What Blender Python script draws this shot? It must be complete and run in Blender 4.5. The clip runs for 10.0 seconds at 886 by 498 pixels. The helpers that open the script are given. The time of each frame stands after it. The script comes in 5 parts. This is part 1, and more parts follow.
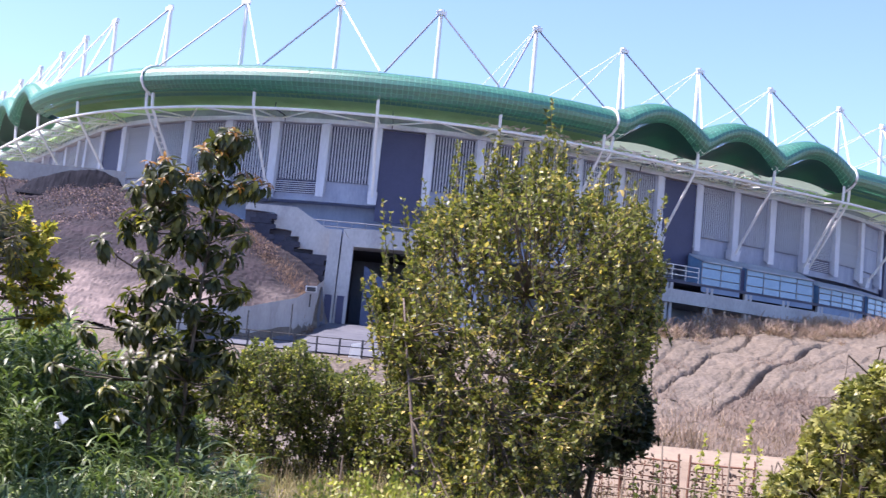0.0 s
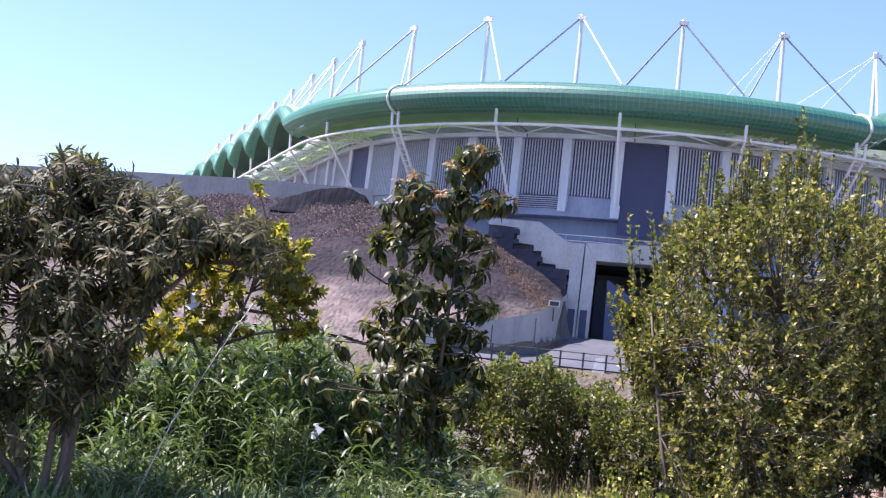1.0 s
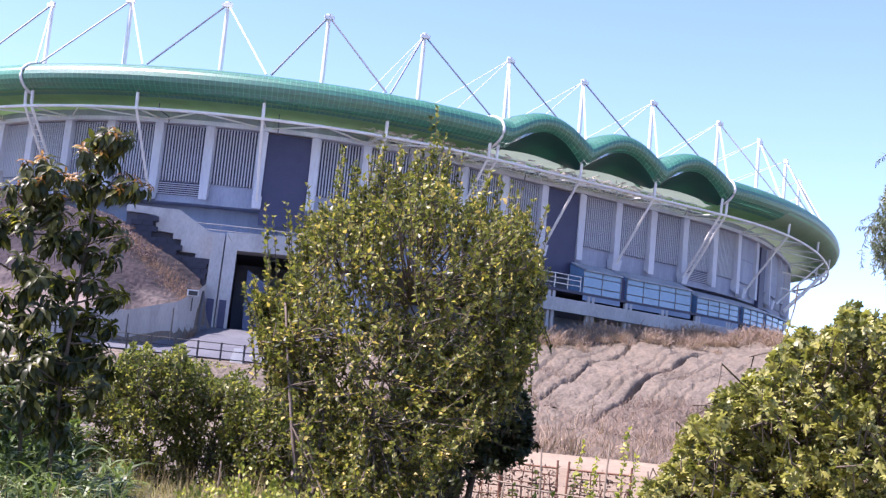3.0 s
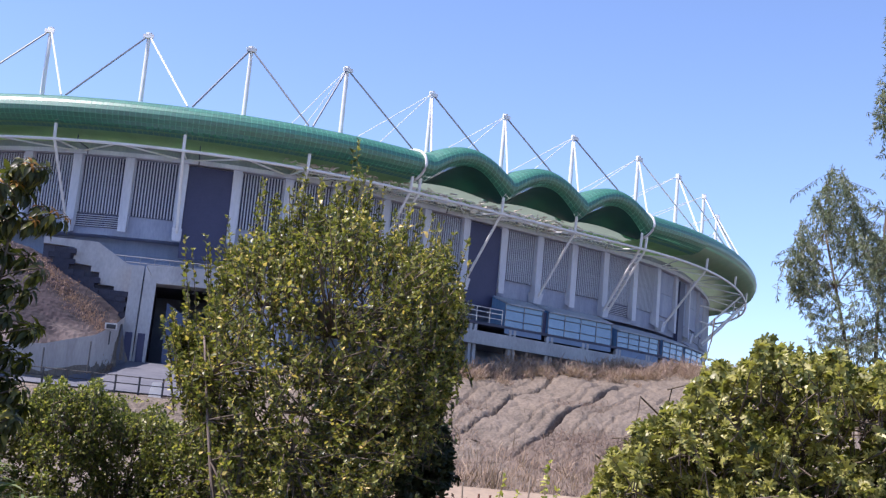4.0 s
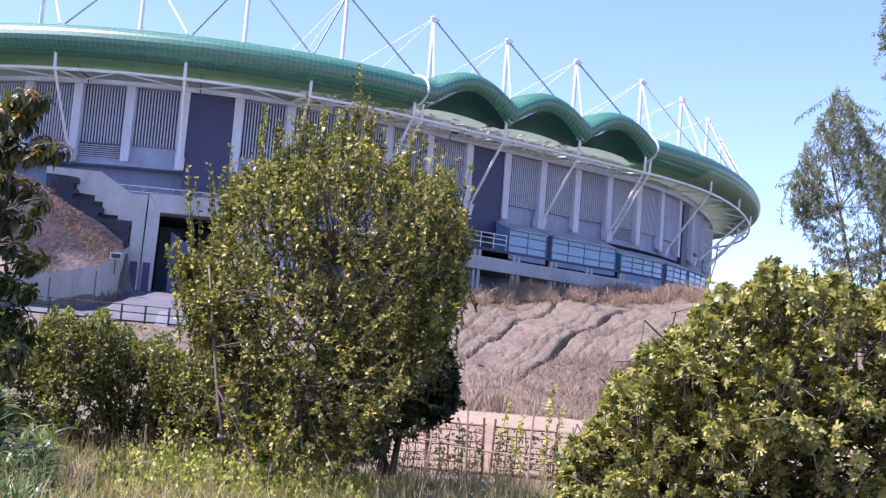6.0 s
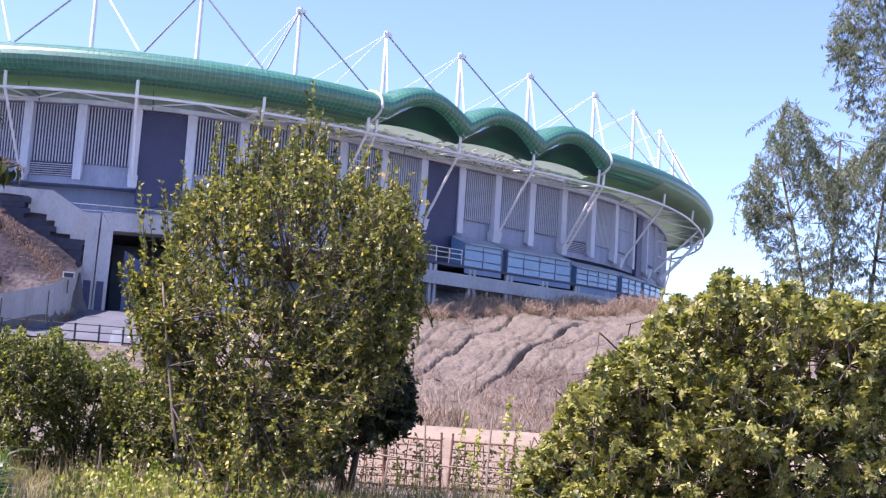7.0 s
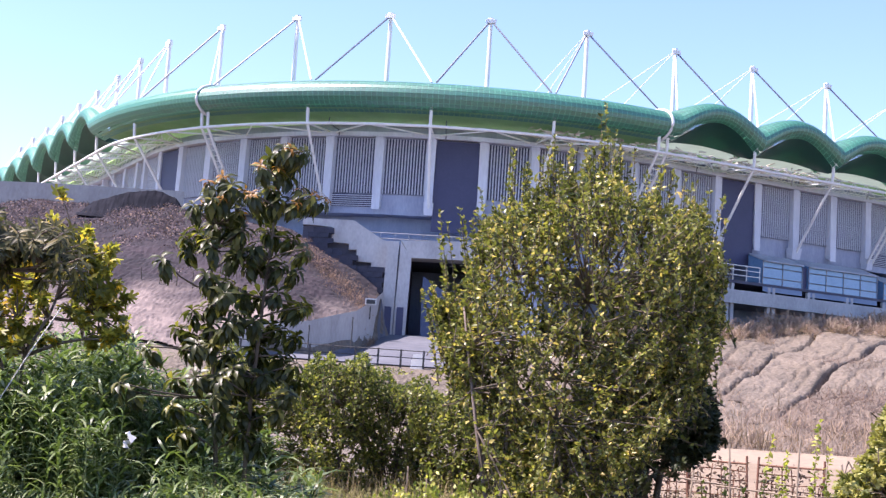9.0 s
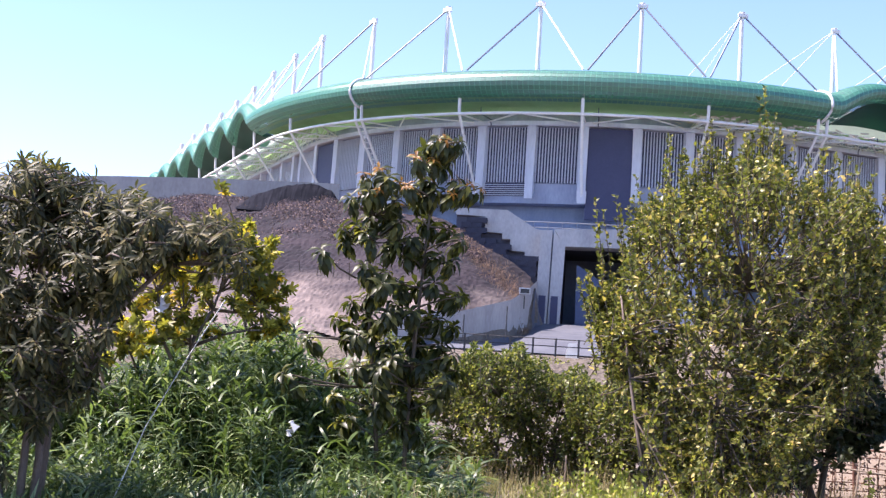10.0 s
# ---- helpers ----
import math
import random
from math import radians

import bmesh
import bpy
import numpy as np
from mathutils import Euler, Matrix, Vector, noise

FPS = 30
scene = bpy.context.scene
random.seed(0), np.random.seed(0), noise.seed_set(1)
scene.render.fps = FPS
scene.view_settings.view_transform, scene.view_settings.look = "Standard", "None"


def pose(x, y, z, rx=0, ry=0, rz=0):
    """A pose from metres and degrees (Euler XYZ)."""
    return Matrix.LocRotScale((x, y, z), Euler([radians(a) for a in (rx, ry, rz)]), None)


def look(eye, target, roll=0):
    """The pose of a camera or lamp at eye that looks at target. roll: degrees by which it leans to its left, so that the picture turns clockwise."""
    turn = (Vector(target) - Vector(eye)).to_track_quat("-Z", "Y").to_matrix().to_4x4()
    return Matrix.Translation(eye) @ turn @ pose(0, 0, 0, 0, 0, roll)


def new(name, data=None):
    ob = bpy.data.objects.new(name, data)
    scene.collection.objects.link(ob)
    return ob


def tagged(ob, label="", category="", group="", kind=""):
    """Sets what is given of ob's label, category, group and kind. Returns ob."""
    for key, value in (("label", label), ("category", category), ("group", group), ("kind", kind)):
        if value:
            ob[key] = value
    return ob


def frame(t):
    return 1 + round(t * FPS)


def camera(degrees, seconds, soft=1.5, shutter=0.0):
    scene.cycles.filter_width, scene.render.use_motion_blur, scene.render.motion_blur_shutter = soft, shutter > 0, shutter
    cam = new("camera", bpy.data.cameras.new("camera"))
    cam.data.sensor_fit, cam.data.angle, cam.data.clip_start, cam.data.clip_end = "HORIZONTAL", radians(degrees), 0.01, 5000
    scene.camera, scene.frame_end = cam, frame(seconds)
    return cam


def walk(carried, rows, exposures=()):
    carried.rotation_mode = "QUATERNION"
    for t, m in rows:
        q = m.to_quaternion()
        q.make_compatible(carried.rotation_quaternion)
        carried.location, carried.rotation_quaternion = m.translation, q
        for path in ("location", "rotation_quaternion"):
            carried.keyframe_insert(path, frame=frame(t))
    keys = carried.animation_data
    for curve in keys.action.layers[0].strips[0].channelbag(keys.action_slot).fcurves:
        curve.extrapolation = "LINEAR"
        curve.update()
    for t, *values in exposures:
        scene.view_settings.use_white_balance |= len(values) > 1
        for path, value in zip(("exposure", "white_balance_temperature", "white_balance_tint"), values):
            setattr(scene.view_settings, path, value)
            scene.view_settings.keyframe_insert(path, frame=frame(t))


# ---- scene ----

# ---- camera and its walk ----
cam = camera(36.2, 10.0, soft=1.3, shutter=0.12)
EYE, ARM = 1.6, 0.29     # eye height, and the arm's reach about which the camera swings
ROWS = [  # seconds, yaw, pitch, roll
    (0.0, -2.62, 6.69, -5.46), (0.2, -0.04, 6.74, -4.86), (0.5, 3.67, 7.85, -4.80), (1.0, 7.66, 6.25, -6.23),
    (1.5, 5.23, 6.18, -6.28), (2.0, 0.89, 7.01, -6.70), (2.5, -4.51, 7.05, -6.11), (3.0, -7.47, 7.42, -5.70),
    (3.2, -8.21, 7.87, -5.63), (4.3, -11.56, 9.24, -5.08), (4.5, -12.03, 9.06, -4.86), (5.0, -11.91, 7.49, -4.76),
    (5.5, -11.16, 6.42, -4.79), (5.7, -10.70, 5.93, -4.77), (6.8, -12.07, 6.66, -4.23), (7.0, -12.59, 6.78, -3.88),
    (7.5, -12.31, 6.87, -3.69), (8.0, -9.08, 7.27, -3.40), (8.5, -4.06, 7.13, -3.64), (9.0, -0.15, 6.88, -3.80),
    (9.5, 3.36, 6.71, -4.04), (10.0, 6.31, 6.00, -3.77),
]
EXPOSURES = [(0.0, 1.29, 6170, 26.5), (1.0, 1.14, 6140, 25.5), (2.5, 1.34, 6150, 28.5), (3.2, 1.29, 6220, 29.5), (4.5, 0.65, 6170, 20), (5.0, 0.78, 6120, 24.5), (5.5, 1.11, 6040, 30.5), (7.5, 1.24, 6110, 32.5), (8.0, 1.24, 6100, 32.5), (8.5, 1.30, 6230, 30.5), (9.0, 1.39, 6360, 27.5), (10.0, 1.35, 6360, 25.5)]


def swing(yaw, pitch, roll):
    eye = (-ARM * math.sin(radians(yaw)), ARM * (math.cos(radians(yaw)) - 1), EYE)
    return Matrix.Translation(eye) @ pose(0, 0, 0, 0, 0, yaw) @ pose(0, 0, 0, pitch) @ pose(0, 0, 0, 0, roll) @ pose(0, 0, 0, 90)


walk(cam, [(t, swing(y, p, r)) for t, y, p, r in ROWS], EXPOSURES)

# ---- light ----
SUN_AZ, SUN_EL = -91.0, 56.0   # degrees, clockwise from straight ahead; above the horizon
world = bpy.data.worlds.new("sky")
scene.world = world
world.use_nodes = True
wn = world.node_tree.nodes
sky = wn.new("ShaderNodeTexSky")
sky.sky_type, sky.sun_disc = "NISHITA", False
sky.sun_elevation, sky.sun_rotation = radians(SUN_EL), radians(SUN_AZ)
sky.air_density, sky.dust_density, sky.ozone_density = 0.75, 0.15, 3.0
wn["Background"].inputs["Strength"].default_value = 0.142
world.node_tree.links.new(sky.outputs[0], wn["Background"].inputs["Color"])
sun = new("sun", bpy.data.lights.new("sun", "SUN"))
sun.data.energy, sun.data.angle, sun.data.color = 5.0, radians(0.6), (1.0, 0.94, 0.84)
sa, se = radians(SUN_AZ), radians(SUN_EL)
SUN_DIR = Vector((math.sin(sa) * math.cos(se), math.cos(sa) * math.cos(se), math.sin(se)))
sun.matrix_world = look(SUN_DIR * 200, (0, 0, 0))


# ---- materials ----
def surface(name, low, high, scale=4.0, rough=0.8, bump=0.0, metal=0.0, thin=0.0, fine=None, island=0.0, third=None, stretch=(1, 1, 1), fine_mix=0.35, spec=0.5, thin_tint=None):
    """A procedural surface: two colours mixed by coarse and fine noise, with bump; thin: share of light let through; island: spread of tone from piece to piece."""
    m = bpy.data.materials.new(name)
    m.use_nodes = True
    nt = m.node_tree
    n, ln = nt.nodes, nt.links.new
    b = n["Principled BSDF"]
    b.inputs["Roughness"].default_value = rough
    b.inputs["Metallic"].default_value = metal
    b.inputs["Specular IOR Level"].default_value = spec
    co = n.new("ShaderNodeTexCoord")
    mp = n.new("ShaderNodeMapping")
    mp.inputs["Scale"].default_value = stretch
    ln(co.outputs["Object"], mp.inputs[0])
    n1 = n.new("ShaderNodeTexNoise")
    n1.inputs["Scale"].default_value, n1.inputs["Detail"].default_value, n1.inputs["Roughness"].default_value = scale, 5, 0.6
    ln(mp.outputs[0], n1.inputs["Vector"])
    n2 = n.new("ShaderNodeTexNoise")
    n2.inputs["Scale"].default_value, n2.inputs["Detail"].default_value = fine or scale * 11, 3
    ln(mp.outputs[0], n2.inputs["Vector"])
    mix = n.new("ShaderNodeMix")
    mix.inputs[0].default_value = fine_mix
    ln(n1.outputs[0], mix.inputs[2])
    ln(n2.outputs[0], mix.inputs[3])
    fac = mix.outputs[0]
    if island:
        geo = n.new("ShaderNodeNewGeometry")
        mi = n.new("ShaderNodeMix")
        mi.inputs[0].default_value = island
        ln(fac, mi.inputs[2])
        ln(geo.outputs["Random Per Island"], mi.inputs[3])
        fac = mi.outputs[0]
    ramp = n.new("ShaderNodeValToRGB")
    ramp.color_ramp.elements[0].position, ramp.color_ramp.elements[1].position = (0.32, 0.68) if not island else (0.13, 0.72)
    ramp.color_ramp.elements[0].color, ramp.color_ramp.elements[1].color = (*low, 1), (*high, 1)
    if third:
        e = ramp.color_ramp.elements.new(0.86)
        e.color = (*third, 1)
    ln(fac, ramp.inputs[0])
    ln(ramp.outputs[0], b.inputs["Base Color"])
    if bump:
        bp = n.new("ShaderNodeBump")
        bp.inputs["Strength"].default_value, bp.inputs["Distance"].default_value = 0.8, bump
        ln(mix.outputs[0], bp.inputs["Height"])
        ln(bp.outputs[0], b.inputs["Normal"])
    if thin:
        tr = n.new("ShaderNodeBsdfTranslucent")
        tint = n.new("ShaderNodeMix")
        tint.data_type, tint.blend_type = "RGBA", "MULTIPLY"
        tint.inputs[0].default_value = 1.0
        ln(ramp.outputs[0], tint.inputs[6])
        tint.inputs[7].default_value = (*(thin_tint or (1.25, 1.2, 0.5)), 1)
        ln(tint.outputs[2], tr.inputs[0])
        ms = n.new("ShaderNodeMixShader")
        ms.inputs[0].default_value = thin
        ln(b.outputs[0], ms.inputs[1])
        ln(tr.outputs[0], ms.inputs[2])
        ln(ms.outputs[0], n["Material Output"].inputs[0])
    return m


M = dict(
    soil=surface("dry_soil", (0.074, 0.059, 0.046), (0.218, 0.175, 0.137), 0.22, 0.95, 0.5, fine=3.2, fine_mix=0.55),
    tube=surface("green_sheet", (0.010, 0.125, 0.082), (0.018, 0.20, 0.125), 0.3, 0.47, island=0.3, thin=0.12, spec=1.0, thin_tint=(0.9, 1.4, 0.9)),
    joint=surface("green_joint", (0.16, 0.44, 0.32), (0.22, 0.52, 0.38), 0.5, 0.5, thin=0.2, thin_tint=(0.9, 1.2, 0.9)),
    soffit=surface("soffit_sheet", (0.34, 0.42, 0.26), (0.48, 0.55, 0.36), 0.5, 0.6, thin=0.65, thin_tint=(0.9, 1.1, 0.8)),
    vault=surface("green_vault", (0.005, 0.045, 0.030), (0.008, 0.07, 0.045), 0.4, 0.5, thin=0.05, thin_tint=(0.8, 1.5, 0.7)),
    steel=surface("white_steel", (0.62, 0.62, 0.62), (0.78, 0.78, 0.77), 0.9, 0.4),
    cable=surface("steel_cable", (0.16, 0.17, 0.19), (0.26, 0.27, 0.3), 3.0, 0.4, metal=0.4),
    paint=surface("pale_plaster", (0.45, 0.48, 0.56), (0.65, 0.675, 0.75), 0.5, 0.85, 0.01, stretch=(1, 1, 0.22)),
    louvre=surface("louvre_slat", (0.42, 0.45, 0.53), (0.52, 0.55, 0.62), 0.8, 0.5),
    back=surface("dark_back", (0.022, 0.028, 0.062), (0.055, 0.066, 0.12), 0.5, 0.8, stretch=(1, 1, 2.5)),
    gate=surface("navy_gate", (0.035, 0.040, 0.095), (0.05, 0.056, 0.12), 0.4, 0.6),
    panel=surface("grey_panel", (0.21, 0.245, 0.34), (0.35, 0.385, 0.49), 0.6, 0.7, stretch=(1, 1, 0.3)),
    low_wall=surface("blue_grey_wall", (0.15, 0.19, 0.29), (0.24, 0.29, 0.40), 0.6, 0.6, stretch=(1, 1, 0.4)),
    concrete=surface("concrete", (0.27, 0.275, 0.295), (0.47, 0.475, 0.49), 0.45, 0.9, 0.02, fine=5, stretch=(1, 1, 0.45)),
    # concrete with shade painted in, for the deck, stair side and tunnel
    dark_concrete=surface("shaded_concrete", (0.05, 0.055, 0.085), (0.085, 0.09, 0.13), 0.5, 0.9, 0.02),
    aged=surface("aged_concrete", (0.29, 0.27, 0.262), (0.46, 0.43, 0.415), 0.35, 0.9, 0.02, fine=4, stretch=(1, 1, 0.45)),
    drive=surface("grey_drive", (0.075, 0.078, 0.098), (0.125, 0.128, 0.15), 0.3, 0.9, 0.02, fine=4),
    pale_soffit=surface("pale_soffit", (0.58, 0.60, 0.52), (0.72, 0.73, 0.65), 0.5, 0.6, thin=0.75, thin_tint=(1, 1, 0.9)),
    glass=surface("blue_glass", (0.09, 0.19, 0.33), (0.15, 0.28, 0.45), 0.3, 0.12, spec=0.8),
    roof=surface("roof_sheet", (0.52, 0.53, 0.52), (0.64, 0.65, 0.63), 0.4, 0.6, thin=0.6, thin_tint=(0.9, 1, 0.9)),
)
for k in ("tube", "joint"):
    skin = M[k].node_tree.nodes["Principled BSDF"]
    skin.inputs["Coat Weight"].default_value, skin.inputs["Coat Roughness"].default_value, skin.inputs["Coat IOR"].default_value = 0.7, 0.5, 1.8

# ---- builders ----
class Shape:
    """Gathers vertices and faces of one mesh."""

    def __init__(self):
        self.v, self.f = [], []

    def add(self, verts, faces):
        k = len(self.v)
        self.v.extend([tuple(p) for p in verts])
        self.f.extend([tuple(i + k for i in f) for f in faces])

    def box(self, c, size, m=None):
        sx, sy, sz = (a / 2 for a in size)
        pts = [Vector((x, y, z)) for z in (-sz, sz) for x, y in ((-sx, -sy), (sx, -sy), (sx, sy), (-sx, sy))]
        m = m or Matrix()
        self.add([Vector(c) + (m @ p) for p in pts], BOX)

    def hexa(self, bottom, top):
        self.add([*bottom, *top], BOX)

    def rod(self, a, b, r, r2=None, n=6, caps=True):
        a, b = Vector(a), Vector(b)
        r2 = r if r2 is None else r2
        w = (b - a).normalized()
        u = w.cross((0, 0, 1) if abs(w.z) < 0.9 else (1, 0, 0)).normalized()
        q = w.cross(u)
        ring_a = [a + (u * math.cos(t) + q * math.sin(t)) * r for t in (2 * math.pi * i / n for i in range(n))]
        ring_b = [b + (u * math.cos(t) + q * math.sin(t)) * r2 for t in (2 * math.pi * i / n for i in range(n))]
        f = [(i, (i + 1) % n, n + (i + 1) % n, n + i) for i in range(n)]
        if caps:
            f += [tuple(range(n - 1, -1, -1)), tuple(range(n, 2 * n))]
        self.add(ring_a + ring_b, f)

    def pipe(self, pts, r, n=6, r_end=None):
        pts = [Vector(p) for p in pts]
        r_end = r if r_end is None else r_end
        rings, k = [], len(pts)
        for i, p in enumerate(pts):
            w = (pts[min(i + 1, k - 1)] - pts[max(i - 1, 0)]).normalized()
            u = w.cross((0, 0, 1) if abs(w.z) < 0.95 else (1, 0, 0)).normalized()
            q = w.cross(u)
            rr = r + (r_end - r) * i / max(1, k - 1)
            rings += [p + (u * math.cos(t) + q * math.sin(t)) * rr for t in (2 * math.pi * j / n for j in range(n))]
        f = [(i * n + j, i * n + (j + 1) % n, (i + 1) * n + (j + 1) % n, (i + 1) * n + j) for i in range(k - 1) for j in range(n)]
        f += [tuple(range(n - 1, -1, -1)), tuple(range((k - 1) * n, k * n))]
        self.add(rings, f)

    def grid(self, rows):
        """A sheet through rows of points."""
        w = len(rows[0])
        self.add([p for r in rows for p in r], [(i * w + j, i * w + j + 1, (i + 1) * w + j + 1, (i + 1) * w + j) for i in range(len(rows) - 1) for j in range(w - 1)])

    def mesh(self, name, material, smooth=False):
        me = bpy.data.meshes.new(name)
        me.from_pydata(self.v, [], self.f)
        me.materials.append(material)
        if smooth:
            me.polygons.foreach_set("use_smooth", [True] * len(me.polygons))
        me.update()
        return me


BOX = [(3, 2, 1, 0), (4, 5, 6, 7), (0, 1, 5, 4), (1, 2, 6, 5), (2, 3, 7, 6), (3, 0, 4, 7)]


def thing(name, label, category, group="", kind="", at=(0, 0, 0)):
    ob = new(name)
    ob.location = at
    ob.empty_display_size = 0.2
    return tagged(ob, label, category, group, kind)


def part(name, shape, material, parent, label="", smooth=False, kind=""):
    ob = new(name, shape.mesh(name, material, smooth))
    if parent:
        ob.parent = parent
        if not parent.parent:
            ob.matrix_parent_inverse = Matrix.Translation(-Vector(parent.location))
    return tagged(ob, label, kind=kind)


def solid(name, shape, material, label, category, kind="", group="", smooth=False):
    return tagged(new(name, shape.mesh(name, material, smooth)), label, category, group, kind)


def at(az, el, d):
    """The place d metres off, az degrees clockwise from straight ahead and el above the eye's level."""
    return Vector((d * math.sin(radians(az)), d * math.cos(radians(az)), EYE + d * math.tan(radians(el))))


# ---- plan of the stadium: a rounded rectangle, turned ----
PHI = radians(27.3)
E1, E2 = Vector((math.cos(PHI), math.sin(PHI))), Vector((-math.sin(PHI), math.cos(PHI)))
U1, U2, V1, RAD, LONG = 84.1, 119.5, 161.4, 42.0, 94.4
SHORT = U2 - U1
V2 = V1 + LONG
CHAIN = [("line", (U1, V2), (-1, 0), LONG), ("arc", (U1, V1), 180, 90), ("line", (U1, V1), (0, -1), SHORT), ("arc", (U2, V1), 270, 90),
         ("line", (U2, V1), (1, 0), LONG), ("arc", (U2, V2), 0, 90), ("line", (U2, V2), (0, 1), SHORT), ("arc", (U1, V2), 90, 90)]


def ring(s, off):
    """Plan point and outward normal at s round the stand (metres on the straights, degrees in the corners; 0 where the far-side straight meets the corner), off metres outside the masts."""
    s += LONG
    for kind, c, d, length in CHAIN:
        if s <= length or c == (U1, V2) and kind == "arc":
            break
        s -= length
    if kind == "line":
        n = Vector(d)
        t = Vector((-d[1], d[0]))
        p = Vector(c) + n * (RAD + off) + t * s
    else:
        a = radians(d + s)
        n = Vector((math.cos(a), math.sin(a)))
        p = Vector(c) + n * (RAD + off)
    if n.x > 0:
        p.x += 15.0 * n.x ** 4      # the far end is drawn out a little
    return E1 * p.x + E2 * p.y, E1 * n.x + E2 * n.y


def on(s, off, z):
    p = ring(s, off)[0]
    return Vector((p.x, p.y, z))


def turn(s):
    """Turns x along the wall, y outward."""
    n = ring(s, 0)[1]
    return Matrix(((-n.y, n.x, 0), (n.x, n.y, 0), (0, 0, 1)))


def span(a, b, step):
    k = max(1, round((b - a) / step))
    return [a + (b - a) * i / k for i in range(k + 1)]


def sweep(profile, stations):
    sh = Shape()
    sh.grid([[on(s, o, z) for o, z in (profile(s) if callable(profile) else profile)] for s in stations])
    return sh

# ---- ground ----
# bearing, then distance and height above the eye at the toe, halfway up and at the brow of the slopes
SLOPES = np.array([
    (-60, 110, 0, 125, 5, 150, 9), (-26, 104, 3, 122, 8, 150, 15.4), (-17, 104, 3.6, 122, 10.0, 142, 18.0), (-11.3, 104, 3.5, 120, 10.0, 140, 18.9),
    (-7, 106, 3.3, 107.5, 5.9, 135, 17), (-5.3, 111, 3.7, 112.6, 6.4, 133, 15.6), (-3.3, 118.4, 4.6, 120, 8.0, 130, 12.3), (-2.3, 126.4, 6.3, 127.8, 10.2, 130, 10.6),
    (-2.0, 126, 6.5, 131, 7.1, 150, 7.2), (2.4, 126, 6.5, 131, 7.1, 150, 7.2), (4, 97, -1.5, 120, 5, 138, 10), (12, 97, -1.3, 120, 4.7, 146, 11.2),
    (21.6, 98, -1.3, 132, 7, 168, 15), (60, 100, -1, 130, 5, 170, 9)])


def ground_z(x, y):
    d = np.hypot(x, y)
    az = np.degrees(np.arctan2(x, y))
    c = [np.interp(az, SLOPES[:, 0], SLOPES[:, i]) for i in range(1, 7)]
    zs = np.where(d < c[0], np.interp(d, [0, 14, 30, 94], [-1.6, -1.45, -1.55, -2.0]) + (c[1] + 2.0) * np.clip((d - 94) / np.maximum(c[0] - 94, 0.1), 0, 1) ** 1.5,
                  np.where(d < c[2], c[1] + (c[3] - c[1]) * (d - c[0]) / (c[2] - c[0]),
                           np.where(d < c[4], c[3] + (c[5] - c[3]) * (d - c[2]) / (c[4] - c[2]), c[5])))
    # the access road runs level with the fence before the slopes' toe
    shelf = -2 + 4.95 * np.clip((d - 94) / 6.3, 0, 1) + (c[1] - 2.95) * np.clip((d - 100.3) / np.maximum(c[0] - 100.3, 0.1), 0, 1)
    near_road = np.clip((az + 14) / 3, 0, 1) * np.clip((3.6 - az) / 0.8, 0, 1)
    zs = np.where((d < c[0]) & (d > 94), zs + (shelf - zs) * near_road, zs)
    zs = np.where(np.abs(az) > 60, np.interp(np.abs(az), [60, 110], [1, 0]) * (zs + 1.6) - 1.6, zs)
    zs = np.where(d > 330, -1.6 + (zs + 1.6) * np.clip((700 - d) / 370, 0, 1), zs)
    return zs + EYE


# rills down the bare bank: bearing at 140 m, depth, width
RILLS = [(9.4, 0.37, 0.15), (11.4, 0.37, 0.14), (13.6, 0.37, 0.14), (15.2, 0.95, 0.19), (16.8, 0.32, 0.12), (18.0, 1.6, 0.24), (20.2, 0.37, 0.14), (22.4, 0.42, 0.15), (12.4, 0.25, 0.12), (14.4, 0.3, 0.12), (17.3, 0.3, 0.12), (19.1, 0.35, 0.13), (21.3, 0.3, 0.13)]


def rough_z(x, y):
    """The ground with its rills and lumps."""
    z = float(ground_z(np.array(x), np.array(y)))
    d = math.hypot(x, y)
    az = math.degrees(math.atan2(x, y))
    if d < 400:
        z += 0.05 * noise.noise((x * 0.9, y * 0.9, 0)) * min(1, d / 8)
    if 97 < d < 175 and (az > 4 or az < -2.5):
        up_slope = min(1, (d - 97) / 10) * min(1, max(0, (172 - d) / 6))
        z += up_slope * (0.55 * noise.noise((x * 0.11, y * 0.11, 3)) + 0.25 * noise.noise((x * 0.4, y * 0.4, 5)))
        if az > 4:
            wob = 0.35 * noise.noise((x * 0.12, y * 0.12, 1)) + 0.12 * noise.noise((x * 0.6, y * 0.6, 2))
            for az0, deep, wide in RILLS:
                w = (az - (az0 - 0.115 * (140 - d)) + wob) * d * 0.0175
                z -= deep * math.exp(-(w / wide) ** 2) * min(1, max(0, (d - 108) / 9)) * min(1, max(0, (150 - d) / 8))
            z += up_slope * (0.12 * noise.noise((x * 0.45, y * 0.45, 10)) + 0.11 * noise.noise((x * 1.0, y * 1.0, 11)) + 0.14 * noise.noise((x * 2.3, y * 1.8, 12))
                             - 0.15 * max(0, 1 - 9 * abs(noise.noise((x * 0.28, y * 0.2, 20)))) - 0.10 * max(0, 1 - 6 * abs(noise.noise((x * 0.7, y * 0.5, 23)))))
    return z


